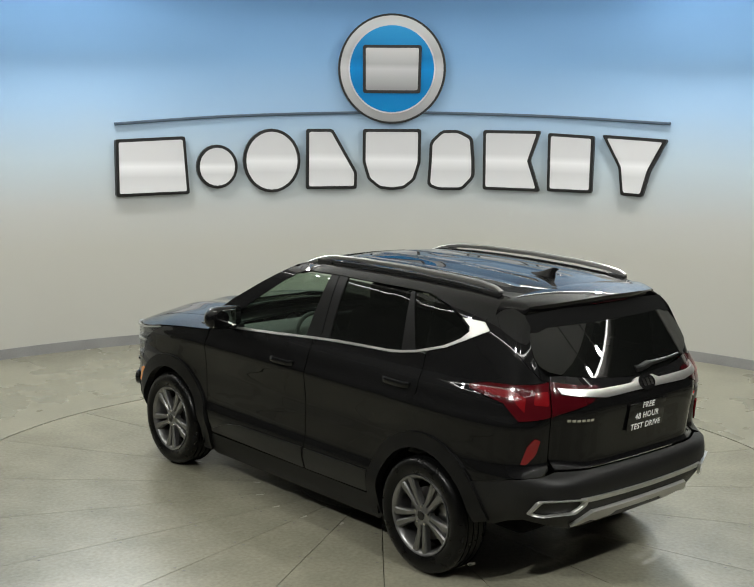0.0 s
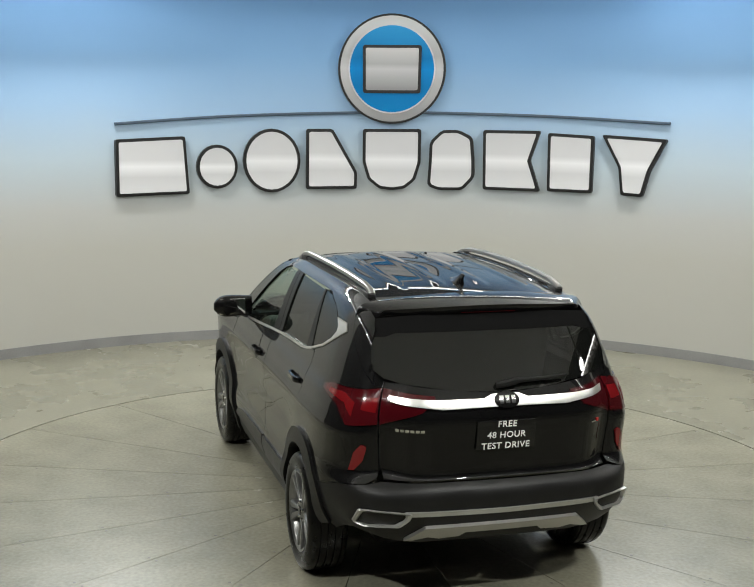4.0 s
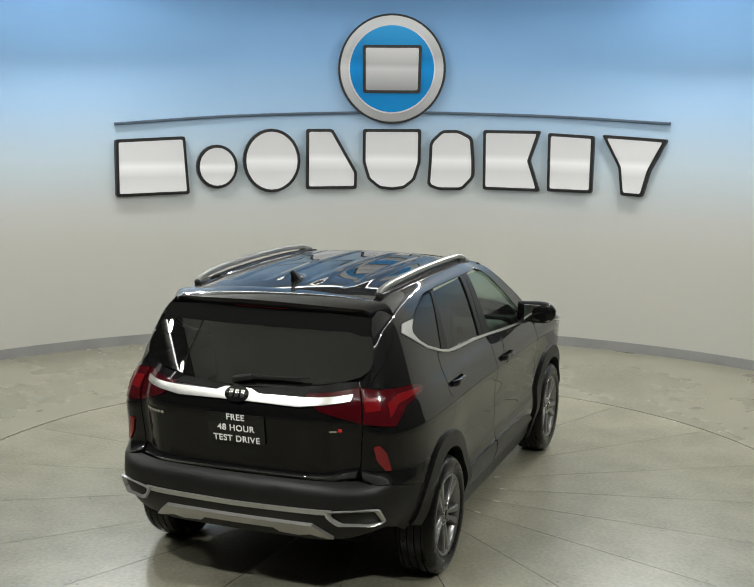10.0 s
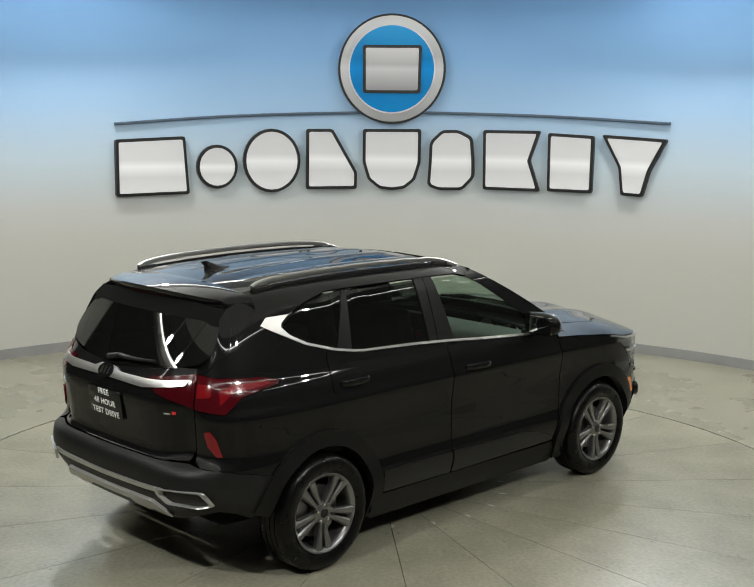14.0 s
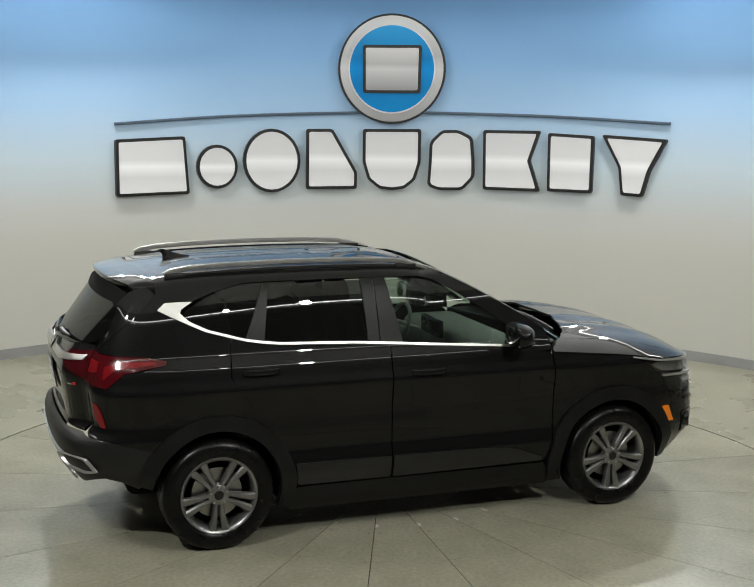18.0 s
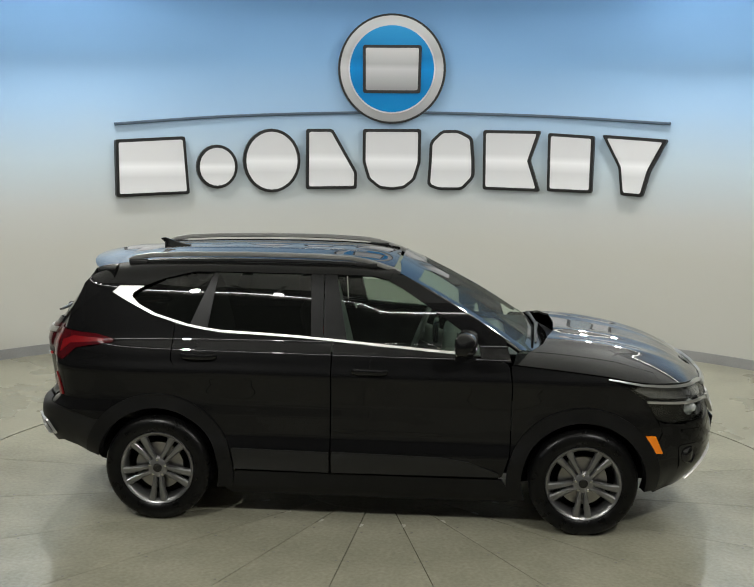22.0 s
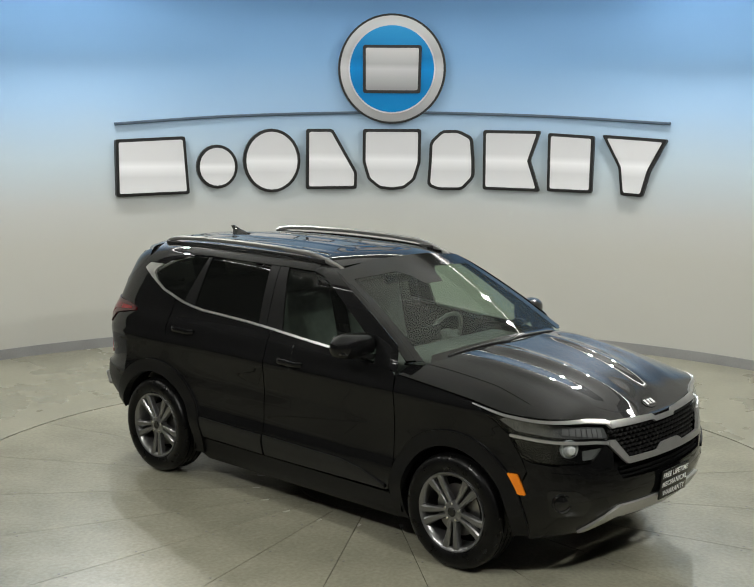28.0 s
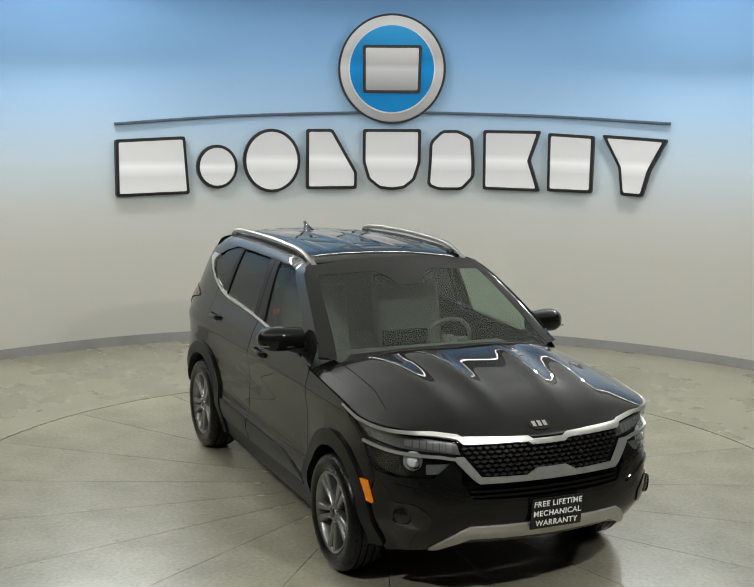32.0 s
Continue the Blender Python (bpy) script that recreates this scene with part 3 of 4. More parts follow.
FX, RX = 1.315, -1.315
for sg in (1, -1):
    S = side(sg)
    # doors
    patch("front_door", sxz([(-0.232, 0.335), (0.82, 0.34), (0.862, 0.50), (0.865, 0.92), (0.845, 1.055), (0.55, 1.10), (0.04, 1.128), (-0.232, 1.148)]), S, PAINT, car, step=(0.04, 0.0125), r=0.025)
    patch("rear_door", sxz([(-0.84, 0.34), (-0.24, 0.335), (-0.24, 1.148), (-0.55, 1.167), (-0.94, 1.18), (-1.16, 1.222), (-1.215, 1.222), (-1.229, 1.02)] + arch(RX, 0.465, 57, 8, 10)), S, PAINT, car, step=(0.04, 0.0125), r=0.012)
    # rear quarter, with the D-pillar
    patch("rear_quarter", sxz([(-1.235, 1.02), (-1.221, 1.235), (-1.42, 1.325), (-1.60, 1.42), (-1.62, 1.50), (-1.635, 1.512), (-1.70, 1.436), (-1.76, 1.381), (-1.908, 1.285), (-2.044, 1.189)]) + [(sr(0.693), 1.178)] + sxz([(-1.98, 1.168), (-1.73, 1.155), (-1.60, 1.115), (-1.74, 1.08), (-1.86, 1.068), (-1.955, 1.0)]) + [(sr(0.693), 1.0), (sr(0.693), 0.722), (sr(0.735), 0.70)] + sxz([(-1.925, 0.681), (-1.72, 0.63)] + arch(RX, 0.45, 140, 62, 14) + [(-1.052, 0.748)]), S, PAINT, car, step=(0.04, 0.0125))
    patch("front_fender", sxz([(0.872, 0.92), (0.868, 0.44)] + arch(FX, 0.45, 170, 25, 16) + [(1.78, 0.66), (1.745, 0.73), (1.665, 0.85), (1.59, 0.905), (1.48, 0.965), (1.44, 0.990), (1.2, 1.015), (0.86, 1.046)]), S, PAINT, car, step=(0.04, 0.0125))
    crown = [(float(np.interp(x, RX_, RX_)), sg * (float(np.interp(x, RX_, RY_)) - 0.003)) for x in (0.87, 1.0, 1.15, 1.3, 1.45, 1.55, 1.64, 1.72, 1.752)]
    patch("fender_crown", crown + [(1.72, sg * 0.745), (1.5, sg * 0.715), (1.2, sg * 0.71), (0.90, sg * 0.71)], hood, PAINT, car, step=(0.06, 0.025))
    # lower cladding
    patch("sill_cladding", sxz([(-0.86, 0.165), (0.86, 0.165), (0.90, 0.20), (0.82, 0.325), (-0.83, 0.325), (-0.90, 0.2)]), S, CLAD, car, step=0.06)
    patch("door_cladding", sxz([(-0.83, 0.345), (-0.245, 0.34), (-0.245, 0.472), (-0.85, 0.478)]), S, SATIN, car, lift=0.012, step=0.06, r=0.01)
    patch("door_cladding", sxz([(-0.228, 0.34), (0.80, 0.35), (0.80, 0.37), (0.62, 0.44), (0.45, 0.465), (-0.228, 0.475)]), S, SATIN, car, lift=0.012, step=0.06, r=0.01)
    patch("wheel_arch_cladding", sxz(arch(FX, 0.468, 197, -6, 30) + arch(FX, 0.378, -8, 201, 30)), S, CLAD, car, lift=0.018, step=0.05, thick=0.05)
    patch("wheel_arch_cladding", sxz(arch(RX, 0.472, 169, -14, 30) + arch(RX, 0.382, -18, 170, 30)), S, CLAD, car, lift=0.018, step=0.05, thick=0.05)
    # wheel wells
    for cx, lo, hi in ((FX, 8, 195), (RX, -15, 169)):
        bm = bmesh.new()
        outer = [(cx + 0.40 * math.cos(a), 0.335 + 0.40 * math.sin(a)) for a in [radians(lo + (hi - lo) * i / 24) for i in range(25)]]
        rows = [[bm.verts.new((x, sg * y, z)) for x, z in outer] for y in (0.855, 0.58)]
        for i in range(24):
            bm.faces.new((rows[0][i], rows[0][i + 1], rows[1][i + 1], rows[1][i]))
        bm.faces.new(rows[1])
        part("wheel_well", bm, CAVITY, car)
    # windows and pillars
    patch("front_door_glass", sxz([(-0.15, 1.15), (-0.235, 1.535), (0.0, 1.53), (0.14, 1.525), (0.30, 1.435), (0.52, 1.30), (0.70, 1.18), (0.70, 1.10), (0.4, 1.105)]), S, SIDEGLASS, car, lift=-0.014, thick=0.004, r=0.012, step=0.03)
    patch("rear_door_glass", sxz([(-1.035, 1.205), (-0.975, 1.53), (-0.385, 1.538), (-0.37, 1.165), (-0.55, 1.175), (-0.90, 1.19)]), S, PRIVACY, car, lift=-0.012, thick=0.004, r=0.015)
    patch("quarter_glass", sxz([(-1.45, 1.335), (-1.49, 1.38), (-1.46, 1.41), (-1.40, 1.44), (-1.30, 1.488), (-1.12, 1.53), (-1.00, 1.534), (-1.125, 1.225), (-1.26, 1.26)]), S, PRIVACY, car, lift=-0.008, thick=0.004, r=0.015)
    patch("b_pillar", sxz([(-0.365, 1.13), (-0.385, 1.545), (-0.305, 1.547), (-0.295, 1.13)]), S, FILM, car, lift=-0.004)
    patch("b_pillar", sxz([(-0.288, 1.13), (-0.298, 1.547), (-0.225, 1.545), (-0.14, 1.13)]), S, FILM, car, lift=-0.004)
    patch("c_pillar", sxz([(-1.135, 1.205), (-0.99, 1.537), (-0.962, 1.537), (-1.02, 1.175)]), S, FILM, car, lift=-0.004)
    apex = [(screen(glass_y(z) - 0.04, z).x, z) for z in (1.56, 1.50, 1.40, 1.30, 1.20, 1.12)]
    patch("roof_side", sxz([(-1.66, 1.49), (-1.60, 1.43), (-1.56, 1.45), (-1.43, 1.45), (-1.30, 1.498), (-1.12, 1.541), (-0.95, 1.545), (-0.24, 1.546), (0.0, 1.541), (0.10, 1.518), (0.13, 1.577), (0.0, 1.605), (-0.3, 1.617), (-1.0, 1.617), (-1.35, 1.605), (-1.7, 1.56)]), S, PAINT, car, step=(0.05, 0.02))
    patch("a_pillar", sxz([(0.10, 1.515), (0.21, 1.458), (0.34, 1.375), (0.45, 1.305), (0.56, 1.23), (0.66, 1.155), (0.68, 1.07), (0.86, 1.062)] + apex[::-1][1:] + [(0.13, 1.575)]), S, PAINT, car, step=0.03, thick=0.006)
    # chrome belt line and its flag at the rear quarter
    top = [(-1.36, 1.292), (-1.14, 1.231), (-1.03, 1.212), (-0.92, 1.199), (-0.67, 1.190), (-0.45, 1.180), (-0.24, 1.166), (0.04, 1.145), (0.33, 1.125), (0.60, 1.108)]
    bot = [(x, z - 0.014) for x, z in top]
    patch("belt_trim", sxz(top + bot[::-1]), S, CHROME, car, "satin chrome belt line trim", lift=0.006, step=0.05)
    patch("quarter_trim", sxz([(-1.355, 1.293), (-1.455, 1.34), (-1.505, 1.385), (-1.495, 1.41), (-1.43, 1.448), (-1.595, 1.445), (-1.645, 1.406), (-1.46, 1.323), (-1.36, 1.278)]), S, CHROME, car, "satin chrome flag behind the quarter window", lift=0.006, step=0.05)

# roof, hood, glass
patch("roof_panel", [(-1.66, -0.535), (0.105, -0.535), (0.125, -0.3), (0.132, 0), (0.125, 0.3), (0.105, 0.535), (-1.66, 0.535)], roof, PAINT, car, step=(0.08, 0.03))
lip = []
for i in range(41):
    f = abs(i - 20) / 20
    u = STOT + (sx(1.76) - STOT) * f
    q = shell(u, edge_z(contour(u)[0]))
    lip.append((q.x - 0.006, max(q.y - 0.004, 0) * (1 if i > 20 else -1)))
lip = [p for k, p in enumerate(lip) if k == 20 or abs(p[1]) > 0.01]
patch("hood", lip + [(1.72, 0.741), (1.5, 0.711), (1.2, 0.706), (0.98, 0.706), (1.06, 0.6), (1.14, 0.3), (1.16, 0), (1.14, -0.3), (1.06, -0.6), (0.98, -0.706), (1.2, -0.706), (1.5, -0.711), (1.72, -0.741)], hood, PAINT, car, step=(0.04, 0.03))
edge = [(glass_y(z) - 0.05, z) for z in (1.125, 1.15, 1.25, 1.36, 1.47, 1.56)]
patch("windscreen", [(0.66, 1.08), (0.70, 1.11)] + [(y, z) for y, z in edge] + [(0.3, 1.592), (0, 1.598), (-0.3, 1.592)] + [(-y, z) for y, z in edge[::-1]] + [(-0.70, 1.11), (-0.66, 1.08)], screen, SHIELD, car, thick=0.005)
patch("windscreen_frit", [(0.645, 1.49), (0.615, 1.558), (0.3, 1.592), (0, 1.598), (-0.3, 1.592), (-0.615, 1.558), (-0.645, 1.49), (-0.59, 1.49), (-0.57, 1.512), (-0.2, 1.528), (-0.13, 1.50), (-0.09, 1.455), (0.09, 1.455), (0.13, 1.50), (0.2, 1.528), (0.57, 1.512), (0.59, 1.49)], screen, GLOSSBLACK, car, lift=0.0015, thick=0.002)
for sg in (1, -1):
    band = [(sg * (glass_y(z) - w), z) for w, zs in ((0.052, (1.12, 1.2, 1.3, 1.4, 1.495)), (0.10, (1.495, 1.4, 1.3, 1.2, 1.12))) for z in zs]
    patch("windscreen_frit", band, screen, GLOSSBLACK, car, lift=0.0018, thick=0.002)
for sg in (1, -1):
    bm = bmesh.new()
    loops = []
    for z in (1.125, 1.15, 1.20, 1.26, 1.32, 1.38, 1.43, 1.48, 1.52, 1.55, 1.565):
        yg = glass_y(z) - 0.058
        pb = screen(sg * yg, z)
        pa = shell(sx(pb.x - 0.03), z, sg)
        out = Vector((0.45, sg * 0.6, 0.6)).normalized()
        mid = (pa + pb) / 2 + out * 0.007
        arc = [pa * (1 - t) ** 2 + mid * 2 * t * (1 - t) + pb * t * t + out * 0.001 for t in (0, 0.2, 0.4, 0.6, 0.8, 1)]
        loops.append(arc + [pb - out * 0.02, pa - out * 0.02])
    rings(bm, loops)
    part("a_pillar_trim", bm, GLOSSBLACK, car)
patch("windscreen_frit", [(-0.66, 1.07), (0.66, 1.07), (0.68, 1.11), (0.62, 1.14), (0.3, 1.158), (0, 1.165), (-0.3, 1.158), (-0.62, 1.14), (-0.68, 1.11)], screen, GLOSSBLACK, car, lift=0.0012, thick=0.002)
# cowl and wipers
patch("cowl", [(0.80, -0.70), (1.02, -0.70), (1.20, 0), (1.02, 0.70), (0.80, 0.70), (0.98, 0)], lambda x, y: Vector((x, y, 1.085)), PLASTIC, car)
for y0, y1 in ((0.55, -0.05), (0.02, -0.55)):
    bm = bmesh.new()
    pts = [screen(y0 + (y1 - y0) * t, 1.136 + 0.008 * math.sin(t * 3) - 0.02 * (abs(y0 + (y1 - y0) * t) / 0.6) ** 2) + Vector((0.02, 0, 0.012)) for t in [i / 8 for i in range(9)]]
    sweep(bm, pts, 0.026, 0.026, taper=lambda t: 1 - 0.45 * t)
    part("windscreen_wiper", bm, PLASTIC, car)


def both(half):
    """A polygon that is mirrored in y: half runs from y = 0 out and back to y = 0."""
    return half + [(-y, z) for y, z in half[::-1] if abs(y) > 1e-6]


def tail(u, v):
    return shell(sr(abs(u)), v, 1 if u >= 0 else -1)


def nose(u, v):
    return shell(sf(abs(u)), v, 1 if u >= 0 else -1)


# tailgate
def u_at(y, z):
    """Plan outline's y at which the skin at height z is y from the middle."""
    lo, hi = 0.0, 0.86
    for _ in range(40):
        m = (lo + hi) / 2
        lo, hi = (m, hi) if shell(sr(m), z).y < y else (lo, m)
    return (lo + hi) / 2


LOW = [(u_at(y, z), z) for y, z in ((0.64, 1.262), (0.60, 1.228), (0.51, 1.203), (0.25, 1.172))]
patch("tailgate", both([(0, 0.72), (0.65, 0.72), (0.686, 0.775), (0.686, 1.178), (0.745, 1.190)] + LOW + [(0, 1.162)]), tail, PAINT, car, step=0.05)
def rear_pane(y, z):
    k = (z - 1.16) / 0.29
    return Vector((-2.112 + 0.212 * k + (0.27 - 0.03 * k) * y * y, y, z))


patch("rear_window", both([(0, 1.160), (0.25, 1.170), (0.51, 1.201), (0.60, 1.226), (0.642, 1.260), (0.648, 1.30), (0.628, 1.40), (0.607, 1.45), (0.59, 1.50), (0, 1.545)]), rear_pane, PRIVACY, car, step=0.06, thick=0.03, lift=0.002)
# frit band, drawn deep and matt black to hold the spoiler's shade too
patch("rear_frit_shade", both([(0, 1.440), (0.50, 1.434), (0.56, 1.415), (0.618, 1.415), (0.59, 1.50), (0, 1.545)]), rear_pane, CAVITY, car, step=0.06, thick=0.002, lift=0.004)
bm = bmesh.new()
loops = []
for i in range(-26, 27):
    sd = 1 if i >= 0 else -1
    q = min(abs(i), 18) / 18
    a = max(abs(i) - 18, 0) / 8
    yr, yt = 0.53 * q, 0.53 * q
    zr = roof_z(-1.63) - 0.03 * (yr / 0.53) ** 2.2 - 0.004
    xt, zt = -1.885 + 0.115 * q ** 2.5, 1.570 - 0.03 * q * q
    front = Vector((-1.63, sd * yr, zr))
    if a:
        low = shell(sx(-1.64), zr - 0.075 * a, sd)
        front = Vector((-1.63, sd * (yr + (abs(low.y) - yr) * min(1, 2.5 * a) + 0.003), zr - 0.075 * a * a))
    t = a * math.pi / 2
    tip = Vector((xt + 0.07 * a * a, sd * (yt + 0.055 * math.sin(t)), zt - 0.085 * (1 - math.cos(t))))
    up = Vector((0, 0, 0.006 * (1 - a)))
    loops.append([front, front.lerp(tip, 0.35) + up * 1.6, front.lerp(tip, 0.7) + up * 1.2, front.lerp(tip, 0.93) + up * 0.4, tip, tip + Vector((0.004, 0, -0.026)), tip + Vector((0.05, -sd * 0.01 * q, -0.062)), front.lerp(tip, 0.4) + Vector((0, -sd * 0.02 * q, -0.085)), front + Vector((0, -sd * 0.02 * q, -0.06))])
rings(bm, loops)
part("roof_spoiler", bm, PAINT, car, sharp=60)
patch("brake_light", both([(0, 1.533), (0.15, 1.533), (0.15, 1.540), (0, 1.540)]), lambda y, z: Vector((-1.866, y, z - 0.004)), DEEPRED, car, step=0.1)
for sg in (1, -1):
    edge = [(sr(u_at(y, z)), z) for y, z in ((0.59, 1.50), (0.607, 1.45), (0.628, 1.40), (0.648, 1.30), (0.642, 1.264))]
    patch("d_pillar", [(sr(0.749), 1.192)] + sxz([(-1.906, 1.290), (-1.757, 1.386), (-1.697, 1.442), (-1.632, 1.518), (-1.66, 1.55)]) + edge, side(sg), PAINT, car, step=0.04)
    T = side(sg)
    patch("tail_lamp", [(sr(0.695), 1.004), (sr(0.695), 1.174)] + sxz([(-1.98, 1.164), (-1.72, 1.153), (-1.60, 1.128), (-1.61, 1.108), (-1.74, 1.088), (-1.85, 1.066), (-1.945, 0.985)]), T, DARKRED, car, "dark red tail lamp lens", lift=0.008, step=0.04, r=0.006)
    patch("tail_lamp_bar", [(sr(0.705), 1.06), (sr(0.705), 1.13), (sr(0.775), 1.128), (sr(0.775), 1.07)], T, REDLENS, car, "bright red lamp lens", lift=0.010, step=0.04, r=0.012)
    patch("tail_lamp_bar", sxz([(-1.97, 1.03), (-1.90, 1.088), (-1.66, 1.112), (-1.67, 1.128), (-1.88, 1.132), (-1.97, 1.10)]), T, REDLENS, car, "bright red lamp lens", lift=0.010, step=0.04, r=0.006)
    patch("tailgate_lamp", [(sr(0.375), 1.128), (sr(0.375), 1.150), (sr(0.53), 1.163), (sr(0.684), 1.176), (sr(0.684), 1.002), (sr(0.59), 1.03), (sr(0.45), 1.075)], T, DEEPRED, car, "dark red tail lamp lens on the tailgate", lift=0.006, step=0.05)
    patch("rear_reflector", sxz([(-2.05, 0.885), (-2.025, 0.895), (-1.99, 0.855), (-1.955, 0.755), (-1.985, 0.755), (-2.03, 0.81)]), T, REDLENS, car, "red rear reflector", lift=0.008, step=0.03, r=0.01)
    # exhaust shaped trim
    ring = [tail(sg * y, z) + Vector((-0.012, 0, 0)) for y, z in fillet([(0.745, 0.578), (0.51, 0.572), (0.52, 0.54), (0.57, 0.498), (0.74, 0.488), (0.785, 0.50)], 0.014, 4)]
    bm = bmesh.new()
    n = len(ring)
    loops = []
    c = sum(ring, Vector()) / n
    for i, p in enumerate(ring):
        o = (p - c).normalized()
        b = Vector((-1, sg * 0.35 * (abs(p.y) > 0.66), 0)).normalized()
        loops.append([p + o * 0.014, p + b * 0.018 + o * 0.007, p + b * 0.016 - o * 0.009, p - o * 0.018])
    rows = [[bm.verts.new(q) for q in l] for l in loops]
    for i in range(n):
        a, d = rows[i], rows[(i + 1) % n]
        for j in range(3):
            bm.faces.new((a[j], a[j + 1], d[j + 1], d[j]))
    part("exhaust_trim", bm, STRIP, car, "satin chrome exhaust-shaped trim")
patch("rear_bumper", both([(0, 0.375), (0.45, 0.375), (0.64, 0.405), (0.80, 0.455), (0.80, 0.56), (0.80, 0.683), (0.735, 0.697), (0.665, 0.712), (0, 0.710)]), tail, PLASTIC, car, step=0.04)
for sg in (1, -1):
    patch("bumper_side", [(sr(0.797), 0.683), (sr(0.797), 0.455)] + sxz([(-1.88, 0.43), (-1.775, 0.385)] + arch(RX, 0.45, 171, 141, 6) + [(-1.70, 0.626), (-1.925, 0.676)]), side(sg), PLASTIC, car, step=0.05)
patch("bumper_chrome", both([(0, 0.550), (0.53, 0.556), (0.53, 0.578), (0, 0.572)]), tail, STRIP, car, "satin chrome strip", lift=0.012, step=0.05)
patch("rear_skid_plate", both([(0, 0.448), (0.20, 0.448), (0.23, 0.425), (0.34, 0.418), (0.40, 0.432), (0.49, 0.412), (0.53, 0.410), (0.42, 0.490), (0, 0.490)]), tail, SILVER, car, "silver rear skid plate", lift=0.02, step=0.04, thick=0.03)
patch("tailgate_bar", both([(0, 1.092), (0.1, 1.092), (0.34, 1.088), (0.40, 1.096), (0.61, 1.115), (0.63, 1.143), (0.38, 1.130), (0.12, 1.128), (0.075, 1.146), (0, 1.150)]), tail, CHROME, car, "satin chrome bar across the tailgate", lift=0.016, step=0.05, thick=0.02)


def oval(name, y, z, a, b, fn, mat, lift, parent=car, label=""):
    return patch(name, [(y + a * math.cos(2 * math.pi * i / 28), z + b * math.sin(2 * math.pi * i / 28)) for i in range(28)], fn, mat, parent, label, lift=lift, step=0.05)


oval("rear_badge", 0, 1.118, 0.068, 0.036, tail, GLOSSBLACK, 0.021, label="black oval badge with plain silver bars")
for i, y in enumerate((-0.035, -0.002, 0.03)):
    patch("badge_bar", [(y - 0.011, 1.102), (y + 0.011, 1.102), (y + 0.011, 1.134), (y - 0.011, 1.134)], tail, BRIGHT, car, lift=0.025, step=0.05)
# model lettering as plain bars
for k in range(6):
    y0 = 0.585 - 0.026 * k
    patch("lettering_bar", [(y0 - 0.019, 0.977), (y0, 0.977), (y0, 0.991), (y0 - 0.019, 0.991)], tail, BRIGHT, car, lift=0.006)
patch("lettering_bar", [(-0.570, 0.968), (-0.550, 0.968), (-0.550, 0.983), (-0.570, 0.983)], tail, REDTAG, car, "small red trim letter drawn as a bar", lift=0.006)
patch("lettering_bar", [(-0.542, 0.968), (-0.505, 0.968), (-0.505, 0.976), (-0.542, 0.976)], tail, BRIGHT, car, lift=0.006)
# rear wiper
bm = bmesh.new()
sweep(bm, [tail(-0.05 - 0.33 * t, 1.205 - 0.005 * t + 0.02 * t * t) + Vector((-0.028, 0, 0.008)) for t in [i / 8 for i in range(9)]], 0.034, 0.026, taper=lambda t: 1 - 0.6 * t)
part("rear_wiper", bm, PLASTIC, car)
bm = bmesh.new()
sweep(bm, [tail(0.035, 1.192) + Vector((-0.012, 0, 0.0)), tail(0.01, 1.198) + Vector((-0.03, 0, 0)), tail(-0.07, 1.205) + Vector((-0.03, 0, 0.008))], 0.045, 0.034)
part("wiper_hub", bm, PLASTIC, car)


def words(name, lines, size, place, mat, parent, gap=1.25, label=""):
    """White printed lines: the text stands in the x-z plane and is centred."""
    for i, line in enumerate(lines):
        cu = bpy.data.curves.new(name, "FONT")
        cu.body, cu.size, cu.align_x, cu.align_y = line, size, "CENTER", "CENTER"
        cu.offset, cu.extrude, cu.space_character = size * 0.016, 0.0006, 1.1
        tmp = new(name, cu)
        bpy.context.view_layer.update()
        me = bpy.data.meshes.new_from_object(tmp.evaluated_get(bpy.context.evaluated_depsgraph_get()))
        bpy.data.objects.remove(tmp)
        me.materials.clear()
        me.materials.append(mat)
        ob = new(name, me)
        ob.parent = parent
        ob.matrix_basis = place @ pose(0, 0, (len(lines) - 1) / 2 * size * gap - i * size * gap, 90)
        if label:
            tagged(ob, label)


# plates
bm = bmesh.new()
box(bm, -0.16, 0.16, -0.004, 0.004, -0.078, 0.078, 0.003)
rear_plate = part("rear_plate", bm, GLOSSBLACK, car, "black plate with white lines of print")
rear_plate.matrix_basis = pose(-2.156, 0, 0.948, 8, 0, -90)
words("print_line", ["FREE", "48 HOUR", "TEST DRIVE"], 0.047, pose(0, -0.006, 0.0), WHITE, rear_plate)
bm = bmesh.new()
box(bm, -0.155, 0.155, -0.006, 0.006, -0.085, 0.085, 0.004)
front_plate = part("front_plate", bm, GLOSSBLACK, car, "black plate with white lines of print")
front_plate.matrix_basis = pose(2.204, 0.02, 0.512, 6, 0, 90)
words("print_line", ["FREE LIFETIME", "MECHANICAL", "WARRANTY"], 0.043, pose(0, -0.008, 0.0), WHITE, front_plate)

